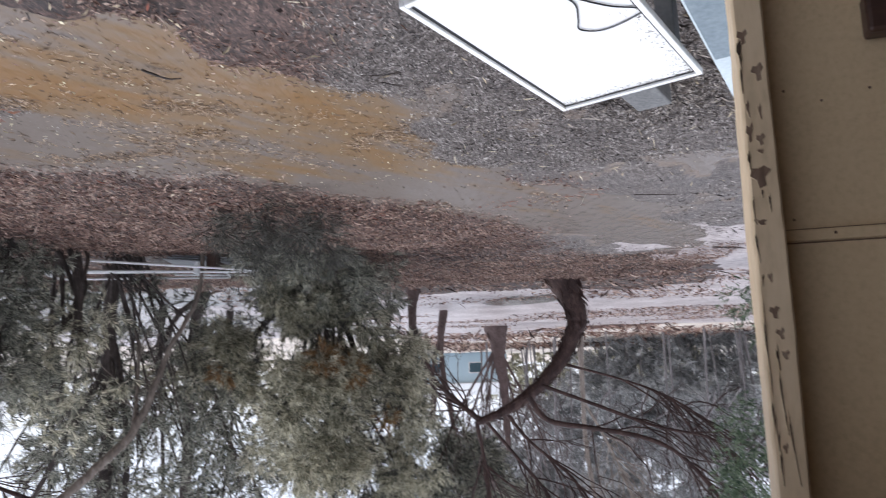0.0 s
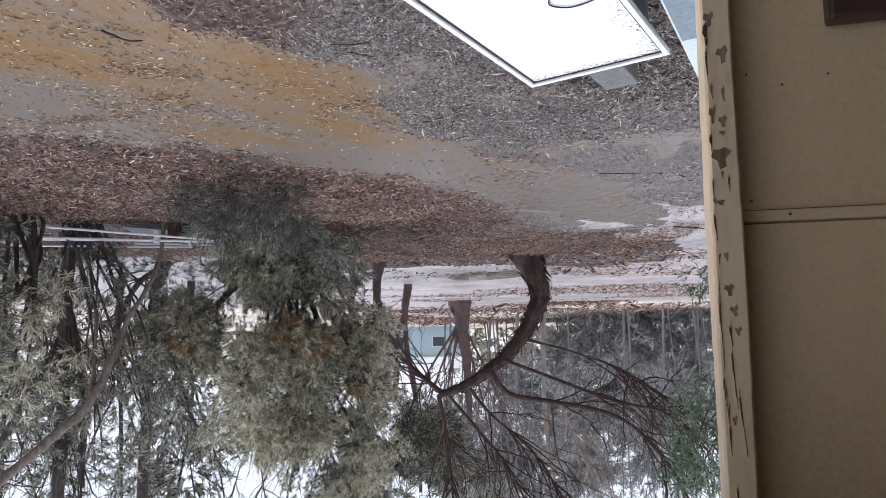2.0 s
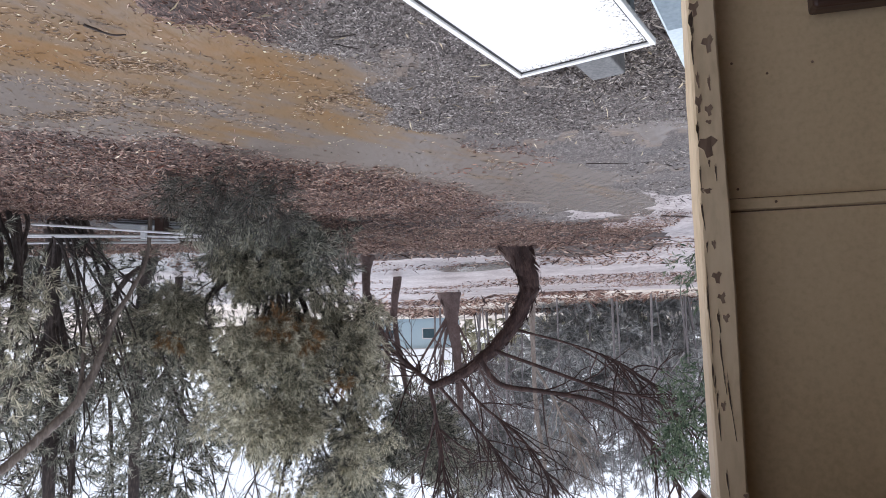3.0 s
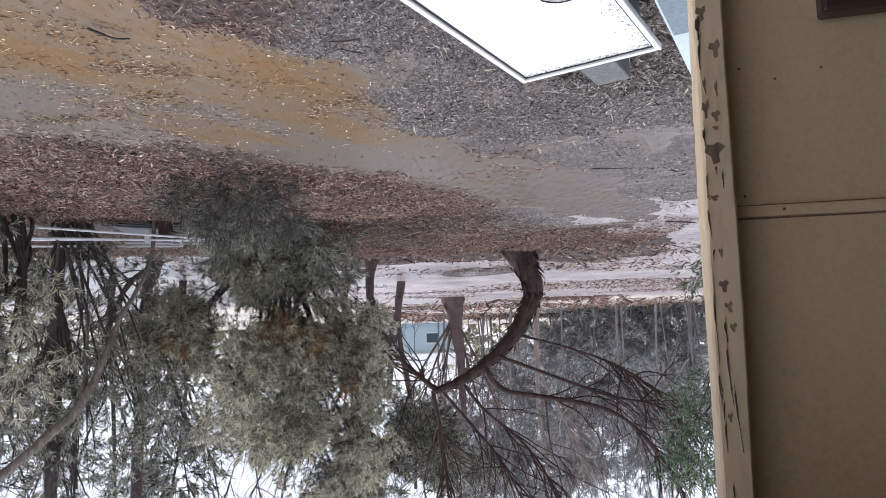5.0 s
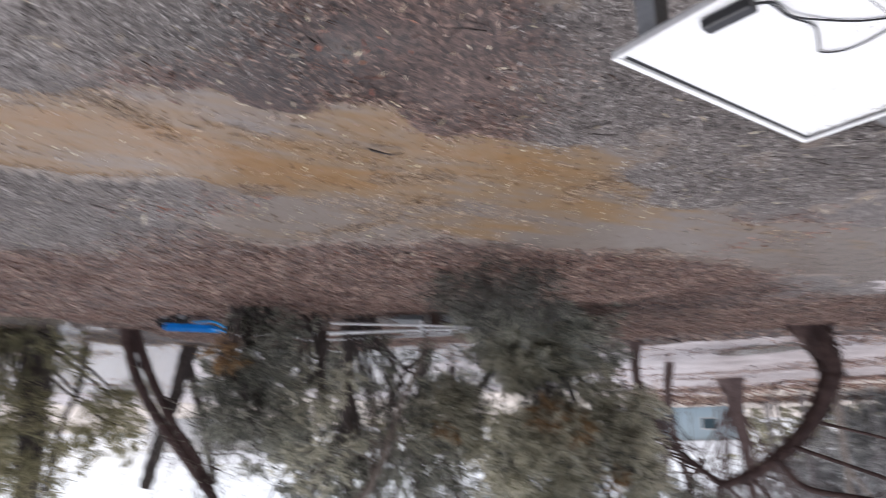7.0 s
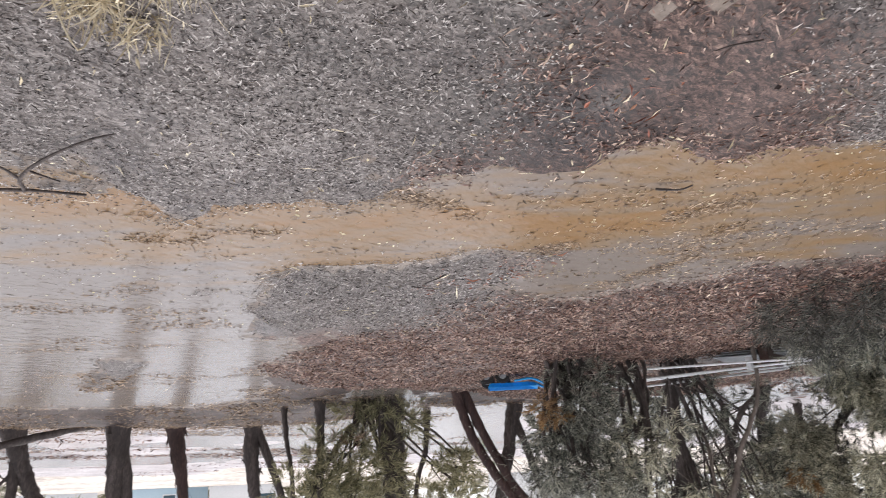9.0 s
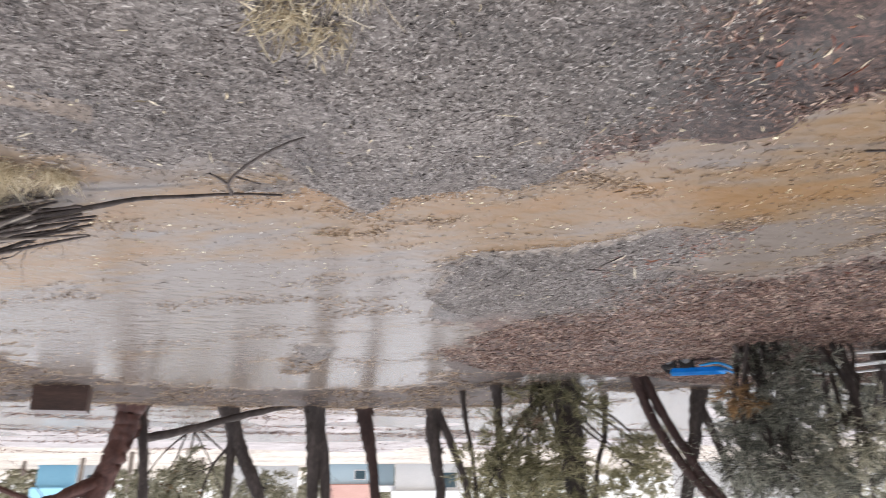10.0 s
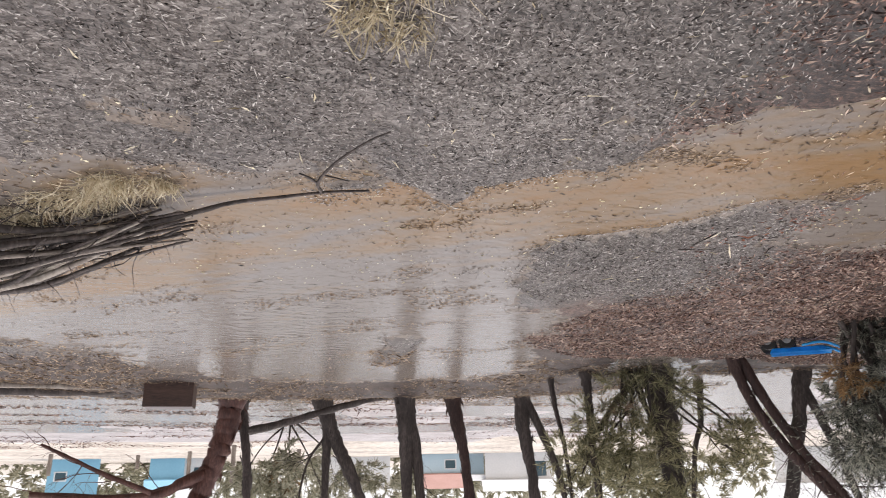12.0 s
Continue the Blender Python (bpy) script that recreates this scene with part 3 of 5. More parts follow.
WALL_Y = 1.54
PX0, PX1, PY0, PY1 = -0.2426, -0.1838, 1.45, 1.56
wall = tagged(housed(new("wall_north")), "tan painted sheet wall with a flat cover batten", "wall", kind="structure")
part("lower_sheet", box(-6.0, PX0 + 0.005, WALL_Y, WALL_Y + 0.06, 0.0, 1.418, 0.0015), M_TAN_PAINT, wall)
part("upper_sheet", box(-6.0, PX0 + 0.005, WALL_Y, WALL_Y + 0.06, 1.424, 2.25, 0.0015), M_TAN_PAINT, wall)
part("batten", box(-6.0, PX0 - 0.004, WALL_Y - 0.016, WALL_Y + 0.001, 1.4095, 1.4335, 0.003), M_TAN_PAINT, wall, "tan painted cover batten")
for z in (1.4075, 1.4355):
    part("seam", box(-6.0, PX0 - 0.004, WALL_Y - 0.0025, WALL_Y + 0.001, z - 0.0013, z + 0.0013, 0), M_BARE_WOOD, wall, "dark grimy seam beside the batten")
for lx, lz in ((-0.345, 1.42), (-0.60, 1.42), (-0.275, 1.386), (-0.35, 1.135), (-0.28, 1.105), (-0.44, 1.12)):
    bm = bmesh.new()
    bmesh.ops.create_uvsphere(bm, u_segments=8, v_segments=5, radius=0.003, matrix=Matrix.Translation((lx, WALL_Y - (0.016 if lz == 1.42 else 0.0), lz)))
    part("nail_head", bm, M_BARE_WOOD, wall)

# post with cracked, chipped paint
post = tagged(housed(new("post")), "tan painted timber corner post with chipped, peeling paint", "post", kind="structure")
bm = bmesh.new()
steps = 60
prev = None
for k in range(steps + 1):
    z = 2.25 * k / steps
    w = [0.0013 * math.sin(7 * z + q * 2.1) + 0.0008 * random.uniform(-1, 1) for q in range(4)]
    ring = [bm.verts.new(c) for c in ((PX0 + w[0], PY0 + 0.004, z), (PX0 + 0.004 + w[0], PY0, z), (PX1 - 0.005 + w[1], PY0, z), (PX1 + w[1], PY0 + 0.005, z), (PX1 + w[2], PY1, z), (PX0 + w[3], PY1, z))]
    if prev:
        for a in range(6):
            bm.faces.new((prev[a], prev[(a + 1) % 6], ring[(a + 1) % 6], ring[a]))
    prev = ring
part("shaft", bm, M_POST_PAINT, post)
part("brace", box(-0.03, 0.03, 0.0, 0.05, 0.0, 0.3, 0.004, pose(PX1 - 0.005, PY1 + 0.004, 2.05, 0, 42, 0)), M_DARK_WOOD, post, "dark timber brace under the eave")


def flake(x, z, wide, tall, material, name, label):
    """A chip in the paint: sunken bare wood inside a ragged, slightly lifted paint lip."""
    bm = bmesh.new()
    n = 9
    ring = [(math.cos(2 * math.pi * k / n), math.sin(2 * math.pi * k / n), random.uniform(0.4, 0.75) if k % 3 == 1 else random.uniform(0.95, 1.35)) for k in range(n)]
    lean = random.uniform(-0.25, 0.25)
    bm.faces.new([bm.verts.new(c) for c in chip_line(x, z, wide, tall, ring, lean, 0.0, PY0 - 0.0007)])
    part(name, bm, material, post, label)
    bm = bmesh.new()
    rings = [[bm.verts.new(c) for c in row] for row in (chip_line(x, z, wide, tall, ring, lean, 0.0, PY0 - 0.0006), chip_line(x, z, wide, tall, ring, lean, 0.0005, PY0 - 0.0012), chip_line(x, z, wide, tall, ring, lean, 0.0018, PY0 + 0.0002))]
    for lower, upper in zip(rings, rings[1:]):
        for k in range(n):
            bm.faces.new((lower[k], lower[(k + 1) % n], upper[(k + 1) % n], upper[k]))
    bmesh.ops.recalc_face_normals(bm, faces=bm.faces)
    part("paint_lip", bm, M_POST_PAINT, post)


def chip_line(x, z, wide, tall, ring, lean, grow, y):
    return [(x + (c * wide / 2 + q * tall / 2 * lean * 0.3) * r + grow * c, y, z + q * tall / 2 * r + grow * q) for c, q, r in ring]


CHIPS = ((-0.198, 1.008, 0.0197, 0.031), (-0.221, 1.088, 0.0197, 0.035), (-0.197, 1.166, 0.0061, 0.039), (-0.219, 1.173, 0.0061, 0.035), (-0.188, 1.216, 0.0131, 0.039), (-0.215, 1.232, 0.0153, 0.022), (-0.214, 1.257, 0.0109, 0.011), (-0.208, 1.307, 0.0328, 0.044), (-0.202, 1.401, 0.0175, 0.011), (-0.181, 1.400, 0.0061, 0.013), (-0.208, 1.512, 0.0079, 0.017), (-0.209, 1.578, 0.0167, 0.025), (-0.217, 1.620, 0.0146, 0.021), (-0.222, 1.662, 0.0126, 0.017), (-0.206, 1.834, 0.0084, 0.017), (-0.236, 2.005, 0.0084, 0.010))
CRACKS = ((-0.184, 1.039, 0.0096, 0.057), (-0.193, 1.064, 0.0052, 0.039), (-0.183, 1.096, 0.0052, 0.066), (-0.188, 1.276, 0.0052, 0.035), (-0.209, 1.344, 0.0035, 0.017), (-0.221, 1.362, 0.0035, 0.035), (-0.173, 1.274, 0.0052, 0.039), (-0.175, 1.370, 0.0035, 0.052), (-0.176, 1.449, 0.0035, 0.066), (-0.195, 1.515, 0.0035, 0.026), (-0.175, 1.642, 0.0050, 0.159), (-0.189, 1.642, 0.0025, 0.105), (-0.208, 1.665, 0.0050, 0.042), (-0.209, 1.736, 0.0033, 0.105), (-0.212, 1.788, 0.0025, 0.050), (-0.193, 1.792, 0.0050, 0.050), (-0.196, 1.821, 0.0033, 0.038), (-0.220, 1.828, 0.0033, 0.130), (-0.197, 1.869, 0.0033, 0.071), (-0.177, 1.777, 0.0033, 0.063), (-0.205, 1.983, 0.0033, 0.054))
for x, z, wide, tall in CHIPS:
    flake(min(x, PX1 - 0.006 - wide / 2), z, wide, tall, M_BARE_WOOD, "paint_chip", "bare wood showing through chipped paint")
for x, z, wide, tall in CRACKS:
    flake(min(x, PX1 - 0.007), z, max(wide, 0.0035), tall, M_CRACK, "paint_crack", "long dark crack in the paint")

# out-of-view walls and ceiling, added to dim and steer light on wall_north
tagged(housed(part("unseen_wall_back", box(-6.0, 0.5, -2.66, -2.6, 0.0, 2.25, 0.002), M_TAN_PAINT)), "added unseen tan wall that blocks light from behind", "wall", kind="structure")
tagged(housed(part("unseen_wall_west", box(-6.06, -6.0, -2.66, WALL_Y + 0.06, 0.0, 2.25, 0.002), M_TAN_PAINT)), "added unseen tan wall that closes the far end", "wall", kind="structure")
tagged(housed(part("ceiling", box(-6.1, 0.12, -2.7, 1.64, 2.25, 2.31, 0.002), M_DARK_WOOD)), "added unseen dark ceiling that shades the tan wall", "ceiling", kind="structure")

# dark timber seat back that leans on the wall
bench = thing("wooden_bench", HOUSE @ pose(-0.998, WALL_Y - 0.02, 0), "dark brown timber bench standing against the tan wall", "bench")
part("top_rail", box(-0.7, 0.565, -0.05, 0.0, 0.94, 1.028, 0.008), M_DARK_WOOD, bench)
part("lower_rail", box(-0.7, 0.535, -0.045, -0.005, 0.62, 0.68, 0.006), M_DARK_WOOD, bench)
part("seat", box(-0.7, 0.535, -0.42, -0.052, 0.40, 0.44, 0.008), M_DARK_WOOD, bench)
for lx in (-0.66, 0.46):
    part("leg", box(lx, lx + 0.06, -0.05, -0.001, 0.0, 0.94, 0.005), M_DARK_WOOD, bench)
    part("leg", box(lx, lx + 0.06, -0.41, -0.35, 0.0, 0.40, 0.005), M_DARK_WOOD, bench)

# ---- white table beside the wall ----
TABLE_Z = 0.72
TW, TL = 0.52, 0.98
table_m = PLAN @ pose(0.648, 1.84, 0, 0, 0, 4)
table = thing("outdoor_table", table_m, "white enamelled table top with a raised rim on grey legs", "table")
bm = box(-TW / 2, TW / 2, -TL / 2, TL / 2, TABLE_Z - 0.02, TABLE_Z - 0.008, 0.004)
part("tabletop", bm, M_WHITE, table)
rim = 0.018
for x0, x1, y0, y1 in ((-TW / 2, -TW / 2 + rim, -TL / 2, TL / 2), (TW / 2 - rim, TW / 2, -TL / 2, TL / 2), (-TW / 2 + rim, TW / 2 - rim, TL / 2 - rim, TL / 2), (-TW / 2 + rim, TW / 2 - rim, -TL / 2, -TL / 2 + rim)):
    part("rim", box(x0, x1, y0, y1, TABLE_Z - 0.02, TABLE_Z + 0.004, 0.003), M_WHITE, table)
seal = 0.007
a, b = TW / 2 - rim, TL / 2 - rim
for x0, x1, y0, y1 in ((-a, -a + seal, -b, b), (a - seal, a, -b, b), (-a, a, b - seal, b), (-a, a, -b, -b + seal)):
    part("rim_seal", box(x0, x1, y0, y1, TABLE_Z - 0.0082, TABLE_Z - 0.005, 0), M_BLACK, table, "dark dirty seam along the rim")
for sx in (-1, 1):
    for sy in (-1, 1):
        lean = Matrix.Translation((sx * (TW / 2 - 0.08), sy * (TL / 2 - 0.08), 0))
        part("leg", box(-0.03, 0.03, -0.03, 0.03, 0.0, TABLE_Z - 0.02, 0.004, lean), M_GREY_METAL, table, "square grey metal leg")
# grime blown into the far corners
pts = []
for _ in range(900):
    if random.random() < 0.55:
        u, w = random.uniform(-a, a), b - abs(random.gauss(0, 0.022))
    else:
        u, w = -a + abs(random.gauss(0, 0.03)), random.uniform(-0.1, b)
    if random.random() < 0.5 + 0.5 * (w > b - 0.1):
        pts.append((u, max(min(w, b - 0.008), -b), TABLE_Z - 0.0072))
p = np.array(pts)
ang = rng.uniform(0, 2 * np.pi, len(p))
v, f = blade_arrays(p, np.stack([np.cos(ang), np.sin(ang), 0.02 + 0 * ang], -1), rng.uniform(0.003, 0.014, len(p)), rng.uniform(0.001, 0.003, len(p)))
grime = np_part("dirt", v, f, M_GRIME, table, "dark grit caught along the rim")
tagged(grime, kind="stuff")

# a black power adapter and its cord on the table
adapter = thing("power_adapter", PLAN @ pose(0.65, 1.418, TABLE_Z - 0.0075), "black plastic power adapter with thin black cords on the white table", "adapter")
part("case", box(-0.06, 0.06, -0.021, 0.021, 0.0, 0.028, 0.006), M_BLACK, adapter)
for pts in ([(-0.055, 0.0, 0.012), (-0.075, 0.04, 0.004), (-0.08, 0.13, 0.004), (-0.10, 0.22, 0.004), (-0.075, 0.31, 0.004), (-0.06, 0.36, 0.004), (-0.10, 0.40, 0.004), (-0.16, 0.40, 0.004), (-0.24, 0.37, 0.004)],
            [(-0.055, 0.008, 0.012), (-0.085, 0.05, 0.004), (-0.09, 0.13, 0.009), (-0.13, 0.22, 0.004), (-0.18, 0.29, 0.004), (-0.24, 0.34, 0.004)]):
    v, f, _ = tube_arrays(smooth_path(pts, 6), [0.0025, 0.0025], 6, ends=False)
    np_part("cord", v, f, M_BLACK, adapter, smooth=True)

# pale blue bench beyond the table, close to the post
stand = thing("painted_stand", PLAN @ pose(0, 0, 0), "pale blue painted low stand with raised boards beside the post", "stand")
part("top", box(-0.35, 0.318, 1.66, 2.95, 0.655, 0.69, 0.004), M_PALE_BLUE, stand)
part("raised_board", box(0.205, 0.30, 1.66, 2.22, 0.694, 0.725, 0.004), M_STEEL_BLUE, stand, "blue-grey raised board")
part("raised_board", box(0.10, 0.185, 1.66, 2.32, 0.694, 0.745, 0.004), M_STEEL_BLUE, stand, "blue-grey raised board")
part("raised_board", box(-0.30, 0.08, 1.66, 2.14, 0.694, 0.72, 0.004), M_STEEL_BLUE, stand, "blue-grey raised board")
part("apron", box(0.285, 0.305, 1.70, 2.92, 0.45, 0.653, 0.003), M_STEEL_BLUE, stand)
for lx, ly in ((0.24, 1.70), (0.24, 2.86), (-0.34, 1.70), (-0.34, 2.86)):
    part("leg", box(lx, lx + 0.05, ly, ly + 0.05, 0.0, 0.653, 0.004), M_STEEL_BLUE, stand)

# grey block on the mulch behind the table
block = thing("concrete_block", pose(-0.98, 3.6, 0.0, 0, 0, 32), "weathered grey concrete block lying on wet mulch", "block")
part("body", box(-0.1, 0.1, -0.2, 0.2, 0.0, 0.24, 0.012), M_CONCRETE, block)

# ---- litter: mulch, bark strips and leaves, lying on land, thinning on water ----


def scatter(name, label, count, xs, ys, material, length, width, keep, tilt=0.35, kind_of="leaf litter", lift=0.004):
    x, y = rng.uniform(*xs, count), rng.uniform(*ys, count)
    h = ground_height(x, y)
    ok = keep(x, y, h) > rng.uniform(0, 1, count)
    x, y, h = x[ok], y[ok], h[ok]
    n = len(x)
    ang = rng.uniform(0, 2 * np.pi, n)
    way = np.stack([np.cos(ang), np.sin(ang), tilt * rng.standard_normal(n) * (h > 0)], -1)
    base = np.stack([x, y, np.maximum(h, 0) + lift + 0.012 * rng.uniform(0, 1, n) * (h > 0)], -1)
    v, f = blade_arrays(base, way, length * rng.lognormal(0, 0.45, n), width * rng.lognormal(0, 0.3, n))
    low = np.maximum(ground_height(v[:, 0], v[:, 1]), 0) + 0.002
    v[:, 2] = np.maximum(v[:, 2], low)
    return tagged(np_part(name, v, f, material), label, kind_of, kind="stuff")


def land(h, soft=0.05):
    return np.clip((h + 0.03) / soft, 0.02, 1)


def clump(x, y, seed, size=0.5):
    return np.clip(0.6 + 3.0 * rough(x, y, size, seed), 0.06, 1)


not_brown = lambda x, y: 1 - brown_weight(x, y)
scatter("mulch", "grey wet mulch of bark and leaf scraps over the yard", 370000, (-2.6, 5.6), (-1.0, 5.6), M_CHIP_GREY, 0.019, 0.0056,
        lambda x, y, h: land(h) * not_brown(x, y) * np.clip(0.85 + 1.6 * rough(x, y, 0.7, 51), 0.2, 1))
scatter("mulch", "grey wet mulch of bark and leaf scraps farther out", 120000, (-7.0, 9.0), (-2.5, 12.0), M_CHIP_GREY, 0.042, 0.0095,
        lambda x, y, h: land(h) * not_brown(x, y) * clump(x, y, 52) * (np.hypot(x, y) > 4))
scatter("leaf_litter", "reddish brown fallen leaves heaped on the higher ground", 360000, (-4.0, 8.5), (4.0, 13.5), M_CHIP_BROWN, 0.042, 0.0115,
        lambda x, y, h: land(h) * brown_weight(x, y) * np.clip(0.85 + 1.6 * rough(x, y, 0.6, 53), 0.15, 1))
scatter("leaf_litter", "brown leaves and bark gathered round a small puddle", 26000, (0.0, 3.2), (1.4, 4.2), M_CHIP_BROWN, 0.032, 0.008,
        lambda x, y, h: land(h) * brown_weight(x, y) * clump(x, y, 56))
scatter("leaf_litter", "tan leaf drift along the flooded tree line", 110000, (9.0, 17.5), (-4.0, 12.0), M_CHIP_TAN, 0.06, 0.013,
        lambda x, y, h: land(h, 0.05) * clump(x, y, 54))
scatter("leaf_litter", "rust-red leaves gathered in small drifts", 9000, (-2.0, 5.0), (1.5, 8.5), M_CHIP_RED, 0.05, 0.011,
        lambda x, y, h: (np.exp(-(near_line(x, y, ((3.2, 3.95), (3.9, 3.5))) / 0.22) ** 2) + np.exp(-(near_line(x, y, ((-0.2, 7.0), (-1.1, 6.7))) / 0.2) ** 2) + np.exp(-(near_line(x, y, ((1.2, 2.35), (1.3, 2.5))) / 0.18) ** 2) + 0.5 * np.exp(-(near_line(x, y, ((1.0, 6.9), (3.0, 5.6))) / 0.3) ** 2)))
scatter("floating_scraps", "bark scraps drifting in lines on the brown water", 130000, (-1.0, 10.0), (-1.5, 9.0), M_CHIP_TAN, 0.036, 0.008,
        lambda x, y, h: (h < 0.0) * np.clip(rough((0.66 * x - 0.75 * y) / 3, 0.75 * x + 0.66 * y, 0.4, 55) * 5 - 0.3, 0, 1) * 0.9, 0.02)
scatter("leaf_litter", "dark leaf drift on the grey silt past the arching tree", 30000, (-11.0, 6.0), (12.5, 30.0), M_CHIP_BROWN, 0.12, 0.03,
        lambda x, y, h: np.clip(rough(x / 2.5, y, 1.6, 57) * 5 + 0.2, 0, 1))
scatter("leaf_litter", "dark drift lines on the mud flats before the far bank", 90000, (16.5, 44.0), (-9.0, 24.0), M_CHIP_BROWN, 0.11, 0.03,
        lambda x, y, h: np.clip(rough(x, y / 3.5, 1.3, 58) * 6 - 0.35, 0, 1) * (np.hypot(x, y) < 42))
scatter("leaf_litter", "dry brush and leaf litter along the far shore by the woods", 26000, (-24.0, 4.0), (29.0, 50.0), M_CHIP_BROWN, 0.4, 0.08,
        lambda x, y, h: np.clip(rough(x / 2, y, 3.0, 59) * 4 + 0.5, 0, 1))
STRANDS = (((2.7, 2.27), (2.69, 2.76)), ((3.94, 1.5), (3.76, 1.79), (3.61, 2.05)), ((4.3, 1.18), (4.09, 1.56)), ((1.92, 3.91), (1.59, 4.02)), ((2.23, 4.64), (1.78, 4.4)), ((3.14, 4.81), (2.72, 4.88), (2.31, 4.79)), ((0.83, 4.86), (0.46, 4.53)), ((2.87, 3.71), (2.51, 3.75)))
scatter("leaf_litter", "matted strands of tan bark stranded in the brown water", 240000, (0.4, 6.0), (0.2, 6.5), M_CHIP_TAN, 0.034, 0.007,
        lambda x, y, h: sum(np.exp(-(near_line(x, y, q) / 0.085) ** 2) for q in STRANDS) * np.clip(0.6 + 3 * rough(x, y, 0.15, 61), 0, 1), 0.2)
scatter("mulch", "coarse dark bark chips heaped beside the concrete block", 26000, (-2.4, 0.2), (2.6, 5.0), M_CHIP_DARK, 0.048, 0.009,
        lambda x, y, h: land(h) * np.exp(-(np.hypot(x + 1.2, y - 3.75) / 0.62) ** 2), 0.5)
scatter("floating_petals", "tiny pale petals floating on the brown water", 2600, (0.3, 6.0), (-1.0, 6.0), M_SPECK, 0.02, 0.013,
        lambda x, y, h: (h < 0.01) * 0.55, 0.02)
scatter("pale_chips", "scattered pale bark chips and curled leaves on the mulch", 1500, (-2.5, 6.0), (-1.5, 6.0), M_STRAW, 0.045, 0.011,
        lambda x, y, h: land(h) * 0.8, 0.5)
scatter("bark_strips", "long curled strips of pale bark on the mulch", 420, (-2.5, 5.0), (0.5, 8.0), M_STRAW, 0.09, 0.009,
        lambda x, y, h: land(h) * 0.6, 0.25)

# ---- dry grass tufts and loose sticks ----


def grass_tuft(x, y, size, count, label):
    base = np.stack([x + size * 0.4 * rng.standard_normal(count), y + size * 0.4 * rng.standard_normal(count), np.zeros(count)], -1)
    base[:, 2] = np.maximum(ground_height(base[:, 0], base[:, 1]), 0)
    way = np.stack([rng.standard_normal(count), rng.standard_normal(count), rng.uniform(0.3, 1.6, count)], -1)
    v, f = blade_arrays(base, way, size * rng.uniform(0.4, 1.1, count), rng.uniform(0.004, 0.009, count))
    ob = np_part("grass_tuft", v, f, M_STRAW)
    return tagged(ob, label, "grass tuft", "dry grass tufts", "stuff")


grass_tuft(2.0, 0.42, 0.16, 160, "dry straw-coloured grass tuft on the mulch")
grass_tuft(1.75, 0.55, 0.14, 120, "dry straw-coloured grass tuft on the mulch")
grass_tuft(3.98, -0.3, 0.13, 260, "bleached grass tuft against the brush pile")
grass_tuft(4.1, -0.6, 0.16, 300, "bleached grass tuft against the brush pile")
for x, y in ((4.74, -1.16), (4.42, -0.93), (4.31, -0.73), (5.06, -1.29), (4.00, -0.54)):
    grass_tuft(x, y, 0.17, 260, "bleached flattened grass tuft beside the brush pile")
for x, y in ((2.11, 0.56), (2.08, 0.42), (2.03, 0.62)):
    grass_tuft(x, y, 0.1, 60, "sparse dry grass tuft on the mulch")
grass_tuft(1.5, 0.2, 0.2, 160, "dry straw-coloured grass tuft on the mulch")


def stick(points, r0, r1, label, name="fallen_branch", material=None, side=()):
    out = Limbs()
    out.add(smooth_path(points, 4), [r0, r1], 7, 0.1)
    for line, a, b in side:
        out.add(smooth_path(line, 4), [a, b], 6, 0.1)
    return tagged(out.put(name, material or M_BARK), label, "branch")


stick([(4.5, -0.6, 0.16), (4.2, -0.15, 0.10), (4.02, 0.1, 0.06), (3.85, 0.35, 0.06), (3.68, 0.6, 0.06), (3.6, 0.85, 0.05)], 0.019, 0.006, "dark fallen branch with a forked tip on the mulch",
      side=(([(3.68, 0.58, 0.06), (3.5, 0.53, 0.08), (3.26, 0.57, 0.07), (3.0, 0.68, 0.05), (2.86, 0.76, 0.05)], 0.011, 0.004),
            ([(3.55, 0.54, 0.07), (3.4, 0.45, 0.1), (3.33, 0.4, 0.12)], 0.009, 0.004), ([(3.4, 0.55, 0.08), (3.3, 0.66, 0.14)], 0.006, 0.003)))
stick([(1.28, 0.93, 0.06), (1.3, 1.0, 0.07), (1.36, 1.06, 0.05)], 0.016, 0.007, "short dark stick on the mulch")
stick([(2.05, 0.30, 0.05), (2.1, 0.42, 0.2), (2.12, 0.47, 0.03)], 0.004, 0.003, "pale dry grass stalk leaning on the mulch", "dry_stalk", M_STRAW)
stick([(1.75, 3.35, 0.03), (1.66, 3.45, 0.04), (1.6, 3.5, 0.02)], 0.008, 0.004, "short dark stick half in brown water")
stick([(-1.6, 6.6, 0.06), (-1.8, 6.62, 0.06), (-2.05, 6.7, 0.05)], 0.007, 0.003, "dark stick on wet ground")
stick([(-3.6, 10.3, 0.03), (-4.2, 10.4, 0.05), (-4.7, 10.6, 0.03)], 0.013, 0.006, "thin branch lying in shallow water")
stick([(-1.15, 3.35, 0.05), (-1.3, 3.5, 0.09), (-1.5, 3.75, 0.06), (-1.52, 3.95, 0.04)], 0.012, 0.006, "curved twig on the mulch near the stand")

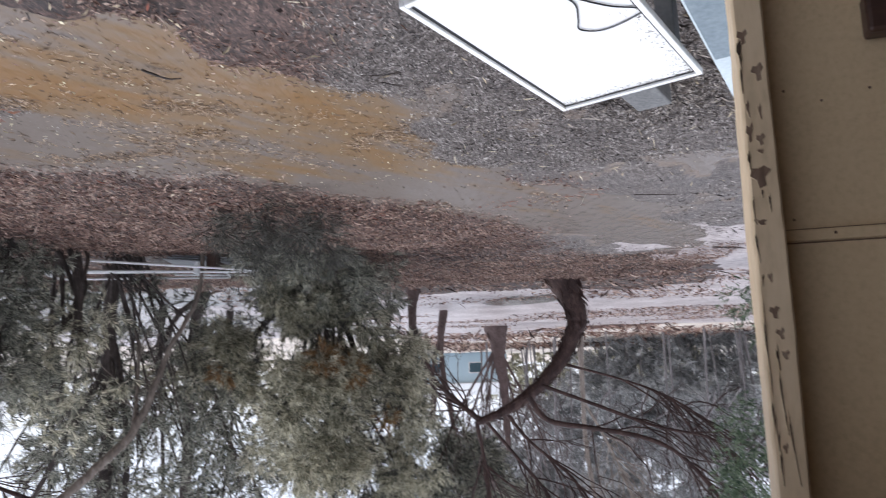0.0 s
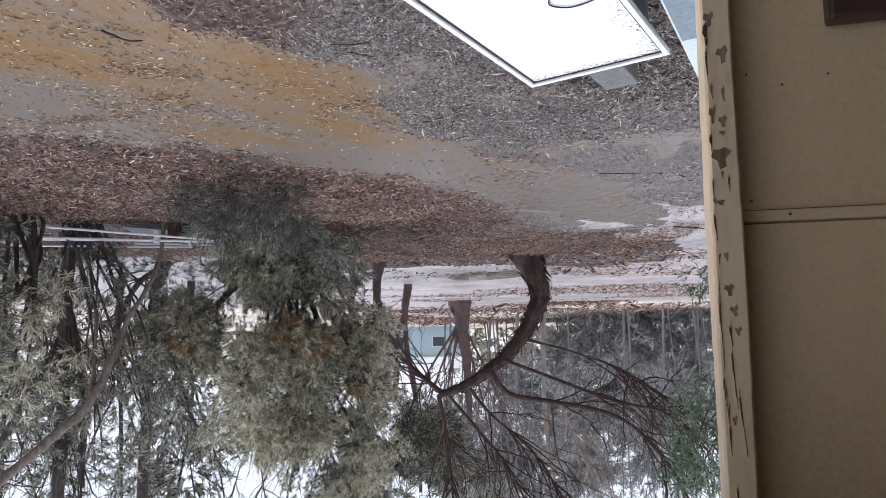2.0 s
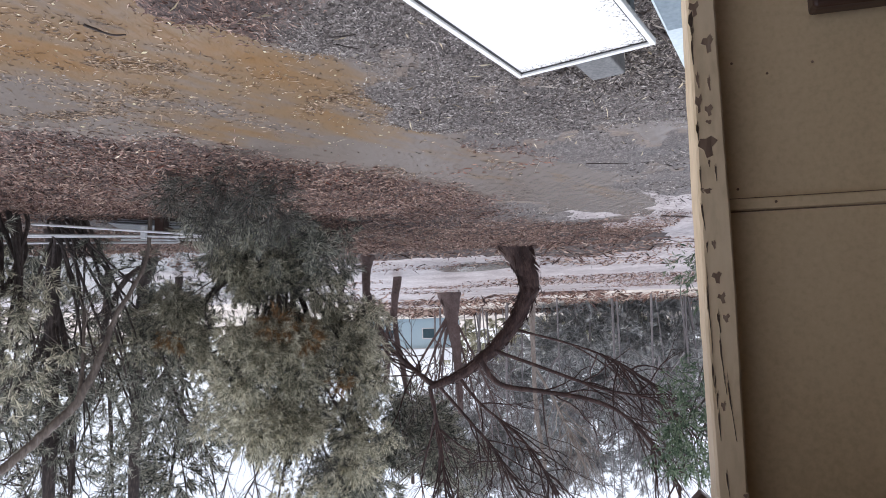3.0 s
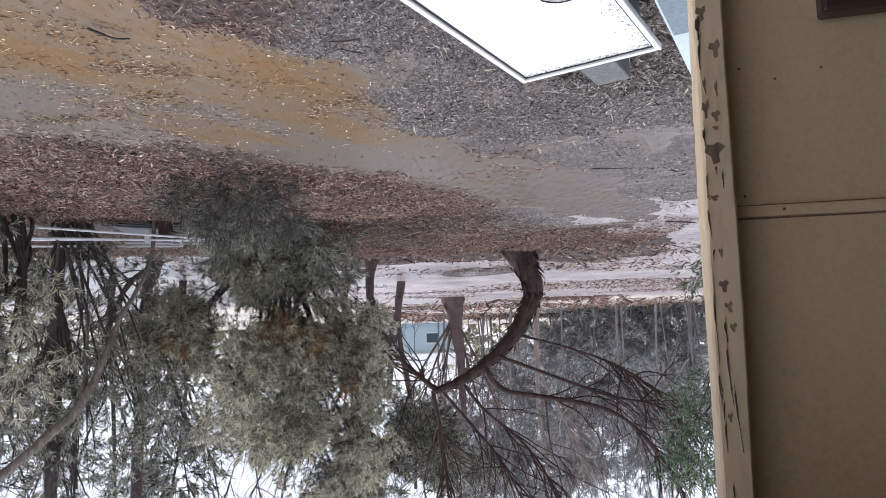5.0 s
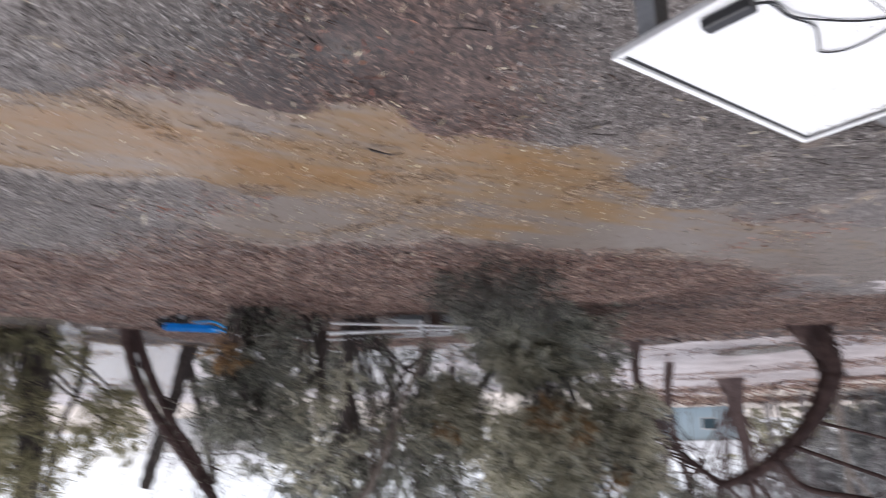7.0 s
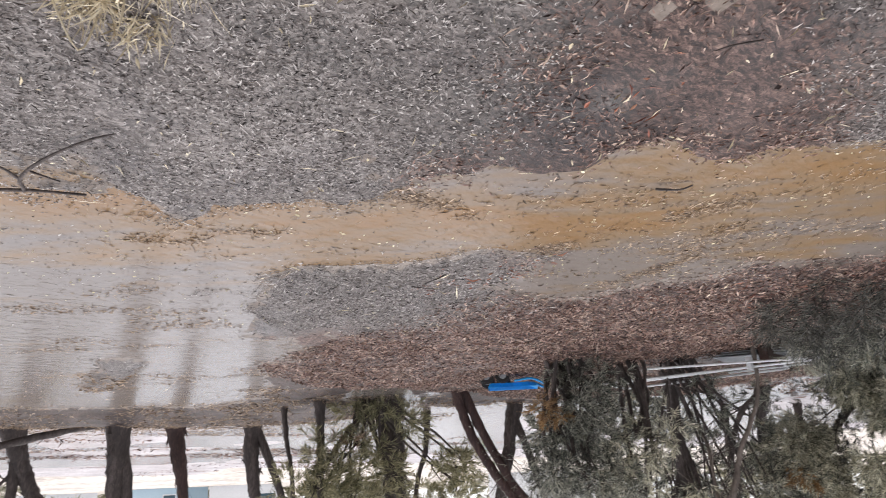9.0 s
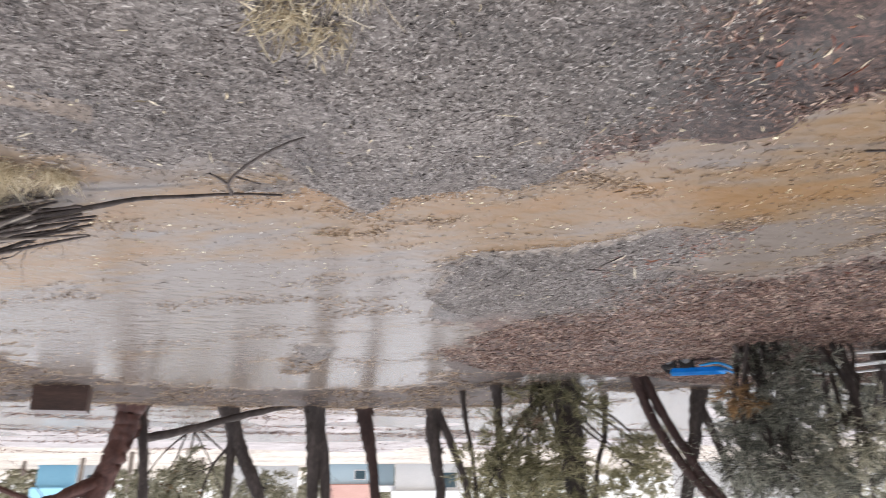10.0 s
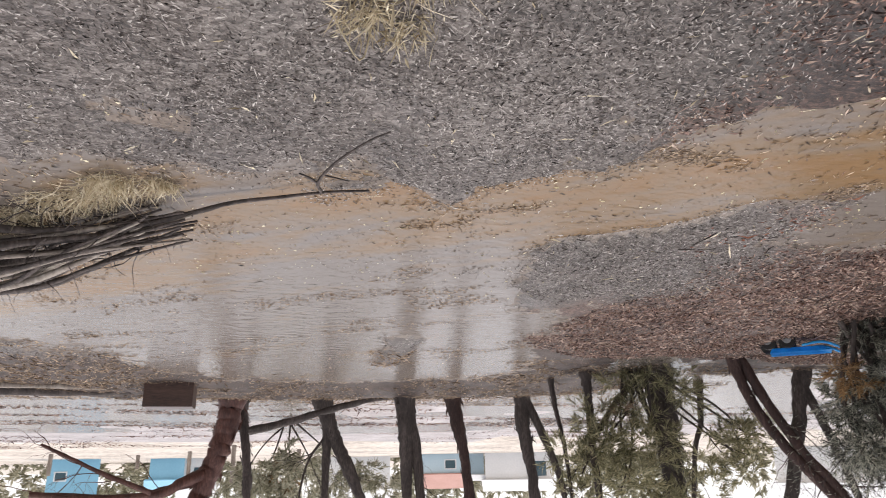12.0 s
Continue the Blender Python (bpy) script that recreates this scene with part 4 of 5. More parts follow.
# loose twigs lying about the yard
for _ in range(36):
    x, y = rng.uniform(-2.2, 5.0), rng.uniform(1.6, 7.5)
    h = float(ground_height(np.array([x]), np.array([y]))[0])
    if h < 0.0:
        continue
    a, long = rng.uniform(0, 6.28), rng.uniform(0.08, 0.28)
    d = np.array([math.cos(a), math.sin(a), 0.0]) * long
    c = np.array([x, y, h + 0.02])
    stick([c, c + d * 0.5 + 0.02 * rng.standard_normal(3) * (1, 1, 0.2), c + d], 0.005, 0.002, "small dark twig lying on the wet litter", "twig")

# brush pile: long dead branches stacked beside the water
pile = thing("brush_pile", pose(4.9, -0.8, 0), "pile of dead grey branches and twigs beside brown water", "brush pile")
for k in range(28):
    out = Limbs()
    s = rng.uniform(-0.5, 0.5)
    p0 = np.array([-0.75 + rng.uniform(0, 0.4), 0.62 + rng.uniform(-0.25, 0.1), 0.04 + 0.005 * k])
    p1 = np.array([0.3 + s, -0.5 + 0.3 * s, 0.08 + 0.011 * k])
    p2 = np.array([1.0 + s, -1.3 + rng.uniform(-0.3, 0.2), 0.06 + 0.011 * k])
    out.add(smooth_path([p0, (p0 + p1) / 2 + 0.06 * rng.standard_normal(3) * (1, 1, 0.3), p1, p2], 5), [0.008, 0.022 + 0.02 * (k % 4 == 0)], 6, 0.1)
    out.put("dead_branch", M_GREY_BARK if k % 3 == 0 else M_BARK, pile, "bleached grey branch" if k % 3 == 0 else "dark wet branch")
out = Limbs()
for _ in range(240):
    s = rng.uniform(0, 1)
    c = np.array([-0.5 + 1.3 * s, 0.35 - 1.3 * s, 0.05]) + rng.standard_normal(3) * (0.2, 0.2, 0.08)
    c[2] = abs(c[2])
    d = np.array([0.7, -0.7, 0.1]) + 0.7 * rng.standard_normal(3) * (1, 1, 0.3)
    twig_tree(out, c, d, rng.uniform(0.15, 0.4), 0.006, 1, 0.5, 0.0, 2)
tagged(out.put("twig_mass", M_BARK, pile, "tangle of thin dark twigs"), kind="stuff")

# ---- trees ----


def tree(name, label, base, trunk, radii, bark, limbs=(), twigs=0, twig_len=1.0, sides=9, group="", leaf=None, leaf_size=(0.12, 0.02), leaf_count=0, spread=0.6, lift=0.15, depth=2, shag=40):
    """Trunk line, limb lines ((points), r0, r1), and random thin branches from the limbs' outer halves."""
    root = thing(name, pose(*base), label, "tree", group)
    o = np.array(base)
    t = Limbs()
    line = smooth_path(np.array(trunk) - o, 8)
    line[0, 2] = -0.08
    foot = np.concatenate([[radii[0] * 1.45], np.linspace(radii[0], radii[1], 9)])
    foot = np.interp(np.linspace(0, 1, 28), np.linspace(0, 1, len(foot)), foot) * (1 + np.interp(np.linspace(0, 1, 28), np.linspace(0, 1, 8), 0.1 * rng.standard_normal(8)))
    line[1:-1] += 0.08 * radii[1] * rng.standard_normal((len(line) - 2, 3))
    t.add(line, foot, sides, 0.045)
    t.put("trunk", bark, root)
    if shag:
        i = rng.integers(1, len(line) - 1, shag)
        along = line[i + 1] - line[i - 1]
        along /= np.linalg.norm(along, axis=1)[:, None]
        out_way = rng.standard_normal((shag, 3))
        out_way -= along * (out_way * along).sum(1)[:, None]
        out_way /= np.linalg.norm(out_way, axis=1)[:, None]
        size = np.interp(i / len(line), np.linspace(0, 1, len(foot)), foot)
        v, f = blade_arrays(line[i] + out_way * (size * 0.95)[:, None], along * rng.choice([-1, 1], shag)[:, None] + 0.15 * out_way + 0.12 * rng.standard_normal((shag, 3)), rng.uniform(0.12, 0.4, shag) * (0.5 + 2.0 * size), size * rng.uniform(0.1, 0.32, shag))
        tagged(np_part("loose_bark", v, f, bark, root, "loose strips of peeling bark"), kind="stuff")
    sources = [line]
    for pts, r0, r1 in limbs:
        l = Limbs()
        path = smooth_path(np.array(pts) - o, 5)
        l.add(path, [r0, r1], 7, 0.08)
        l.put("limb", bark, root)
        sources.append(path)
    tips = []
    if twigs:
        b = Limbs()
        for k in range(twigs):
            path = sources[(k % (len(sources) - 1)) + 1] if len(sources) > 1 else sources[0]
            i = rng.integers(len(path) // 3, len(path) - 1)
            way = path[min(i + 2, len(path) - 1)] - path[max(i - 1, 0)]
            way = way / (np.linalg.norm(way) + 1e-9) + spread * rng.standard_normal(3) + np.array([0, 0, lift])
            twig_tree(b, path[i], way, twig_len * rng.uniform(0.6, 1.2), 0.012 * twig_len, depth, 0.5, lift, 3, tips)
        tagged(b.put("twig_mass", bark, root), kind="stuff")
    if leaf and tips:
        c = np.array([q[0] for q in tips])
        pick = rng.integers(0, len(c), leaf_count)
        bb = c[pick] + 0.18 * rng.standard_normal((leaf_count, 3))
        v, f = blade_arrays(bb, rng.standard_normal((leaf_count, 3)), leaf_size[0] * rng.uniform(0.6, 1.3, leaf_count), leaf_size[1] * rng.uniform(0.7, 1.3, leaf_count))
        np_part("crown", v, f, leaf, root)
    return root


tree("arching_tree", "leaning bare tree with red-brown shaggy bark and arching limbs", (-1.6, 13.02, 0),
     [(-1.6, 13.02, 0), (-1.76, 12.99, 0.44), (-1.88, 12.98, 0.83), (-1.76, 13.0, 1.2), (-1.49, 13.03, 1.68), (-0.98, 13.08, 2.2), (-0.43, 13.1, 2.55), (0.11, 13.11, 2.73)], (0.2, 0.07), M_RED_BARK,
     (([(0.05, 13.11, 2.7), (0.44, 13.1, 2.37), (0.84, 13.08, 1.98)], 0.055, 0.045),
      ([(-1.56, 13.02, 1.71), (-2.27, 12.92, 1.92), (-3.06, 12.75, 2.2), (-3.63, 12.6, 2.52), (-4.03, 12.48, 2.87)], 0.028, 0.01),
      ([(-1.14, 12.96, 2.09), (-2.12, 12.84, 2.48), (-3.1, 12.64, 2.86), (-3.94, 12.41, 3.06), (-4.32, 12.28, 3.4)], 0.036, 0.02),
      ([(-0.87, 12.78, 2.29), (-1.2, 12.76, 2.71), (-1.96, 12.66, 2.86), (-2.85, 12.5, 3.04), (-3.4, 12.36, 3.33), (-3.9, 12.21, 3.95), (-4.22, 12.1, 4.6)], 0.055, 0.025),
      ([(0.11, 13.11, 2.73), (0.02, 13.11, 3.27), (-0.07, 13.11, 3.9), (-0.13, 13.11, 4.8)], 0.045, 0.02),
      ([(0.0, 13.21, 2.65), (-0.62, 13.2, 3.41), (-1.13, 13.16, 4.04), (-1.52, 13.13, 4.8)], 0.036, 0.02),
      ([(-0.44, 13.2, 2.56), (-0.85, 13.18, 3.1), (-1.66, 13.11, 3.84), (-2.24, 13.02, 4.8)], 0.036, 0.02)), 120, 1.5, 12, spread=0.45, shag=480)
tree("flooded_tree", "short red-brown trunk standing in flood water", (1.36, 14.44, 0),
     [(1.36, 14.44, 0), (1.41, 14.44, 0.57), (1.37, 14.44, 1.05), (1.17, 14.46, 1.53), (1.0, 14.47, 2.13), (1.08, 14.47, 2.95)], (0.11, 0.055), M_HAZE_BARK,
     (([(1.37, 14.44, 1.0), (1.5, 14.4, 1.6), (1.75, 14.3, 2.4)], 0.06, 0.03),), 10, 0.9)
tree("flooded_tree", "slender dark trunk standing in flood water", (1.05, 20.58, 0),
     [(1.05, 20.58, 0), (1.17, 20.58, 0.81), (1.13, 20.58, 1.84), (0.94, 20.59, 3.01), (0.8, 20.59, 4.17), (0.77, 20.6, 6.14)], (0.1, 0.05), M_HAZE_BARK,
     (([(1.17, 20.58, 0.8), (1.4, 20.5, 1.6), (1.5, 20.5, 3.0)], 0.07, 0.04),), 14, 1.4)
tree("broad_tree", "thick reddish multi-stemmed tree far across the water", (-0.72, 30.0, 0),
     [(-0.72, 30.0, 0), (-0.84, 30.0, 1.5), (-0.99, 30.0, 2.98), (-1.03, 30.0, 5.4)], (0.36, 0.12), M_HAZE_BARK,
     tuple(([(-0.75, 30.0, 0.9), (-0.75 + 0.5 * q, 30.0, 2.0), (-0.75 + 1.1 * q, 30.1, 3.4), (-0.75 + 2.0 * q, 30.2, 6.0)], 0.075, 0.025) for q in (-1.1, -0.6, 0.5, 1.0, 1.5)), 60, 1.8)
tree("shrub_tree", "dark trunk with a lopped side limb among shrubs", (5.76, 13.85, 0),
     [(5.76, 13.85, 0), (5.87, 13.81, 0.47), (5.91, 13.79, 1.16), (5.95, 13.77, 2.29), (5.99, 13.75, 4.9)], (0.13, 0.09), M_BARK,
     (([(5.8, 13.8, 0.1), (6.2, 13.6, 0.5), (6.5, 13.5, 1.3)], 0.07, 0.04), ([(5.9, 13.8, 1.2), (5.4, 13.8, 2.2), (5.0, 13.8, 3.4)], 0.05, 0.03)), 36, 1.2)
tree("leaning_tree", "bent grey-brown trunk sloping up through the shrubs", (3.7, 8.9, 0),
     [(3.7, 8.9, 0), (3.75, 8.83, 0.7), (4.03, 8.71, 1.3), (4.16, 8.65, 1.73), (4.42, 8.52, 2.4), (4.75, 8.34, 2.77), (5.1, 8.13, 3.14), (5.5, 7.9, 3.5)], (0.022, 0.068), M_TAN_BARK,
     (([(4.4, 8.53, 2.35), (4.45, 8.7, 1.9), (4.5, 8.8, 1.2)], 0.03, 0.015),), 14, 0.7)
tree("shrub_tree", "upright grey-brown trunk rising through feathery shrubs", (5.4, 9.7, 0),
     [(5.4, 9.7, 0), (5.36, 9.6, 0.96), (5.35, 9.61, 1.75), (5.33, 9.62, 2.68), (5.34, 9.61, 3.9)], (0.11, 0.08), M_BARK,
     (([(5.38, 9.6, 0.9), (5.1, 9.6, 2.0), (5.0, 9.6, 3.6)], 0.05, 0.03), ([(5.38, 9.6, 1.5), (5.9, 9.5, 2.6), (6.4, 9.4, 3.6)], 0.05, 0.03)), 22, 1.1)
tree("pale_tree", "thin pale trunk among grey far trees", (-3.5, 23.8, 0),
     [(-3.5, 23.8, 0), (-3.47, 23.76, 0.83), (-3.44, 23.77, 2.59), (-3.44, 23.77, 4.5), (-3.64, 23.74, 6.5)], (0.11, 0.07), M_GREY_BARK,
     (([(-3.44, 23.77, 3.0), (-4.2, 23.7, 4.5), (-5.0, 23.7, 6.5)], 0.05, 0.03),), 26, 1.8)
# right-hand row along the flooded bank
tree("big_tree", "curving red-barked tree with long low limbs over flood water", (16.0, 0.95, 0.05),
     [(16.0, 0.95, 0.05), (16.0, 0.94, 0.37), (16.0, 0.85, 0.85), (16.01, 0.68, 1.43), (16.02, 0.47, 1.99), (16.02, 0.3, 2.6), (16.0, 0.0, 4.0)], (0.26, 0.17), M_WET_RED,
     (([(16.0, 0.6, 1.6), (15.6, 0.1, 1.8), (15.52, -0.37, 2.02), (15.47, -1.34, 2.06), (15.36, -2.6, 1.95)], 0.13, 0.06),
      ([(15.45, -0.5, 1.98), (15.31, -0.9, 1.8), (15.27, -1.39, 1.6), (15.2, -1.99, 1.3), (15.15, -2.5, 1.05)], 0.06, 0.03),
      ([(16.0, 0.5, 1.8), (15.7, -0.3, 1.95), (15.5, -1.5, 2.3), (15.4, -3.0, 2.5)], 0.09, 0.04)), 18, 0.9)
tree("bank_tree", "straight slender dead trunk on the flooded bank", (16.48, 1.22, 0.05), [(16.48, 1.22, 0.05), (16.47, 1.3, 0.69), (16.46, 1.42, 1.48), (16.46, 1.46, 2.2)], (0.11, 0.09), M_BARK, group="bank trees")
tree("bank_tree", "shaggy double-stemmed trunk leaning on the flooded bank", (15.75, 2.92, 0.05),
     [(15.75, 2.92, 0.05), (15.72, 3.08, 0.57), (15.68, 3.29, 1.06), (15.62, 3.57, 1.66), (15.54, 3.9, 2.4), (15.5, 4.2, 3.2)], (0.18, 0.09), M_BARK,
     (([(15.72, 3.05, 0.5), (15.73, 3.05, 1.42), (15.74, 3.02, 2.8)], 0.12, 0.06), ([(15.7, 3.0, 0.9), (15.6, 2.6, 1.5), (15.6, 2.4, 2.6)], 0.03, 0.02)), 16, 0.8, group="bank trees")
tree("bank_tree", "thick shaggy trunk that splits in two on the bank", (13.96, 4.33, 0.05),
     [(13.96, 4.33, 0.05), (13.95, 4.38, 0.76), (13.95, 4.37, 1.44), (13.95, 4.37, 3.0)], (0.2, 0.1), M_BARK,
     (([(13.93, 4.42, 0.45), (13.89, 4.56, 1.33), (13.83, 4.72, 3.0)], 0.14, 0.09),), 6, 0.8, group="bank trees")
tree("bank_tree", "dark trunk with a red upper stem on the bank", (14.1, 5.45, 0.05),
     [(14.1, 5.45, 0.05), (14.05, 5.57, 0.73), (14.0, 5.69, 1.43), (13.94, 5.84, 3.0)], (0.15, 0.09), M_RED_BARK, group="bank trees")
tree("bank_tree", "forked dark trunk in a narrow V on the bank", (14.0, 7.14, 0.05),
     [(14.0, 7.14, 0.05), (14.01, 7.11, 0.7), (13.95, 7.23, 1.55), (13.89, 7.34, 3.0)], (0.17, 0.1), M_BARK,
     (([(13.97, 7.18, 0.1), (13.83, 7.46, 0.82), (13.67, 7.75, 1.73), (13.6, 7.9, 2.6)], 0.1, 0.06),), 6, 0.7, group="bank trees")
tree("bank_tree", "thin bare sapling on the bank", (11.34, 6.38, 0.03), [(11.34, 6.38, 0.03), (11.31, 6.44, 0.65), (11.25, 6.53, 1.26), (11.2, 6.6, 2.4)], (0.05, 0.03), M_BARK, twigs=6, twig_len=0.6, group="bank trees")
tree("bank_tree", "thin dark trunk half hidden by drooping leaves", (10.5, 6.62, 0.03), [(10.5, 6.62, 0.03), (10.49, 6.64, 0.5), (10.48, 6.65, 1.5), (10.4, 6.7, 3.0)], (0.08, 0.05), M_BARK, twigs=8, twig_len=0.7, group="bank trees")
tree("bank_tree", "thick grey-brown trunk behind drooping olive leaves", (10.6, 8.3, 0.0), [(10.6, 8.3, 0.0), (10.6, 8.3, 0.9), (10.6, 8.35, 1.8), (10.6, 8.4, 3.0)], (0.24, 0.2), M_BARK, twigs=14, twig_len=0.8, group="bank trees")
tree("bank_tree", "leaning slim trunk behind the bank", (11.32, 9.85, 0.0), [(11.32, 9.85, 0.0), (11.36, 9.8, 0.78), (11.49, 9.65, 1.45), (11.6, 9.5, 2.8)], (0.06, 0.04), M_BARK, twigs=6, twig_len=0.7, group="bank trees")
tree("leaning_fork", "two mossy brown stems leaning together from one root", (8.5, 8.18, 0.0),
     [(8.54, 8.14, 0.0), (8.44, 8.25, 0.62), (8.15, 8.53, 1.4), (7.73, 8.91, 2.15), (7.3, 9.3, 3.0), (6.95, 9.65, 3.9)], (0.085, 0.06), M_RED_BARK,
     (([(8.47, 8.22, 0.02), (8.27, 8.42, 0.71), (7.98, 8.69, 1.49), (7.69, 8.95, 2.05), (7.4, 9.2, 2.8)], 0.085, 0.06), ([(7.5, 9.1, 2.6), (7.9, 8.9, 3.2), (8.5, 8.6, 3.9)], 0.05, 0.03), ([(7.4, 9.2, 2.8), (6.9, 9.5, 3.1), (6.3, 9.9, 3.5)], 0.04, 0.02)), 44, 1.0,
     leaf=M_DARK_NEEDLE, leaf_size=(0.09, 0.009), leaf_count=6000, lift=0.05)
tree("bank_tree", "dark upright trunk behind the dark shrub", (9.3, 10.45, 0.0), [(9.3, 10.45, 0.0), (9.44, 10.34, 0.87), (9.59, 10.2, 1.66), (9.74, 10.05, 2.6)], (0.13, 0.1), M_BARK,
     (([(9.3, 10.4, 0.3), (9.1, 10.6, 1.2), (8.9, 10.9, 2.6)], 0.09, 0.06),), 12, 0.8, group="bank trees")
stick([(15.17, 1.29, 0.8), (15.08, 2.06, 0.63), (14.93, 2.96, 0.36), (14.71, 3.89, 0.14), (14.51, 4.6, 0.1), (14.17, 5.54, 0.1), (13.72, 6.58, 0.14)], 0.09, 0.04, "long fallen trunk sagging along the leaf-covered bank", "fallen_log")
stick([(14.6, -3.2, 0.1), (14.3, -1.9, 0.14), (14.2, -1.0, 0.12)], 0.1, 0.07, "dark log lying on the flooded bank", "fallen_log")
stick([(13.9, -3.5, 0.08), (13.8, -2.2, 0.1), (13.9, -1.4, 0.1)], 0.06, 0.05, "pale stripped branch on the flooded bank", "fallen_log", M_GREY_BARK)

# ---- shrubs ----


def shrub(name, label, base, lumps, stems, leaf, per_area, each, length, width, axis_len, up=0.5, dead=(), dead_leaf=None, stem=0.035, inner=0):
    root = thing(name, pose(*base), label, "shrub")
    o = np.array(base)
    near = [(x - o[0], y - o[1], z, r) for x, y, z, r in lumps]
    v, f = sprigs(bunches(near), per_area, each, length, width, axis_len, up, 0.35)
    np_part("crown", v, f, leaf, root)
    # a dark core paints the self-shade that shows through the crown's gaps
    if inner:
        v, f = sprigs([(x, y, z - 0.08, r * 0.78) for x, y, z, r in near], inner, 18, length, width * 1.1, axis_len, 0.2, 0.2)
        np_part("inner_foliage", v, f, M_SHADE_NEEDLE, root, "inner foliage darkened to paint the shade inside the shrub")
    if dead:
        v, f = sprigs([(x - o[0], y - o[1], z, r) for x, y, z, r in dead], per_area * 1.3, each, length, width, axis_len, up)
        np_part("dead_foliage", v, f, dead_leaf or M_DEAD_NEEDLE, root, "rusty brown dead foliage")
    for k in range(stems):
        s = Limbs()
        x, y, z, r = near[k % len(near)]
        foot = np.array([0.12 * rng.standard_normal(), 0.12 * rng.standard_normal(), -0.05])
        top = np.array([x, y, max(z, 0.1)])
        mid = (foot + top) / 2 + 0.12 * rng.standard_normal(3)
        mid[2] = abs(mid[2])
        path = smooth_path([foot, mid, top], 5)
        s.add(path, [stem, stem * 0.35], 6, 0.08)
        twig_tree(s, path[-3], top - mid + 0.3 * rng.standard_normal(3), r * 1.1, 0.012, 2, 0.6, 0.1, 3)
        s.put("stem", M_BARK, root)
    return root


BUSH = [(2.72, 9.42, -0.07, 0.45), (1.92, 10.23, 0.25, 0.61), (2.65, 10.06, 0.42, 0.61), (3.18, 9.90, 1.01, 0.65), (2.16, 9.77, 1.21, 0.71), (1.25, 10.33, 1.47, 0.52), (3.68, 9.73, 1.57, 0.57), (2.54, 9.68, 1.92, 0.71), (1.55, 9.99, 2.20, 0.76), (2.33, 10.14, 2.76, 0.70), (1.04, 10.66, 2.43, 0.40), (1.85, 10.24, 3.43, 0.83), (3.03, 10.27, 2.59, 0.54), (1.30, 10.53, 3.17, 0.53)]
SIDE_BUSH = [(4.81, 7.61, 1.12, 0.42), (4.64, 7.71, 1.53, 0.60), (4.81, 7.60, 1.96, 0.45), (4.64, 8.86, 0.57, 0.46), (4.08, 9.13, 0.87, 0.38), (4.36, 9.00, 2.20, 0.59), (4.17, 9.64, 2.80, 0.62), (4.74, 9.37, 2.97, 0.66), (3.98, 9.72, 2.27, 0.44), (3.83, 9.78, 1.28, 0.5), (3.78, 10.33, 1.94, 0.6), (4.35, 10.1, 2.57, 0.5), (4.11, 11.27, 3.06, 0.5), (5.31, 9.05, 1.92, 0.45), (4.93, 9.60, 1.88, 0.45), (5.51, 8.93, 2.48, 0.40), (5.44, 10.13, 2.38, 0.45)]
DARK_BUSH = [(5.2, 6.9, 0.12, 0.18), (5.2, 6.9, 0.44, 0.25), (5.1, 6.9, 0.88, 0.36), (5.33, 6.75, 1.05, 0.26), (5.12, 6.91, 1.30, 0.42), (5.41, 6.68, 1.58, 0.39), (5.01, 6.98, 1.75, 0.42), (4.89, 7.07, 0.47, 0.26)]
HANG_BUSH = [(10.09, 7.39, 0.41, 0.47), (9.79, 7.78, 0.33, 0.42), (10.40, 6.95, 1.09, 0.58), (10.00, 7.51, 1.09, 0.52), (10.68, 6.51, 1.75, 0.63), (10.26, 7.15, 1.94, 0.73), (9.76, 7.82, 2.02, 0.52), (9.92, 9.16, 1.42, 0.62), (9.70, 9.39, 1.17, 0.34)]
OLIVE = [(23.95, 1.87, 2.03, 1.00), (23.87, 2.69, 1.60, 0.90), (23.75, 3.59, 1.95, 1.10), (25.56, 4.88, 2.27, 0.87), (26.13, 6.88, 2.31, 0.90), (26.29, 6.24, 1.71, 0.68)]
POST_BUSH = [(-1.93, 4.85, 1.25, 0.14), (-1.99, 4.82, 1.37, 0.13), (-1.89, 4.86, 2.08, 0.17), (-1.81, 4.89, 2.36, 0.20), (-1.86, 4.87, 2.58, 0.24), (-1.75, 4.91, 2.70, 0.15)]
FAR_WOODS = [(-15.03, 41.37, 3.22, 2.58), (-12.60, 42.18, 2.48, 2.58), (-9.63, 42.95, 2.40, 2.39), (-7.19, 43.42, 3.03, 2.21), (-15.48, 46.51, 6.75, 3.28), (-11.99, 47.53, 5.98, 3.28), (-8.18, 48.33, 7.09, 3.28), (-5.05, 47.75, 5.02, 2.41), (-15.45, 49.67, 10.60, 2.61), (-10.47, 50.95, 11.06, 3.26), (-6.40, 51.62, 11.86, 3.26), (-3.63, 51.89, 8.98, 2.61), (-0.28, 52.01, 8.07, 2.18), (-2.66, 51.94, 12.22, 2.61), (-15.53, 41.19, 0.52, 1.47), (-13.35, 41.94, 0.77, 1.10)]
UPPER = [(0.52, 19.00, 4.59, 0.95), (1.46, 18.95, 5.29, 0.95), (6.69, 17.79, 4.91, 1.11), (7.66, 17.39, 4.94, 1.11), (9.31, 16.56, 4.59, 0.95), (-0.38, 19.01, 5.36, 0.95), (10.03, 16.13, 3.60, 0.95), (6.06, 18.01, 4.12, 0.72), (2.21, 18.88, 5.11, 0.95), (0.96, 18.99, 3.67, 0.64)]
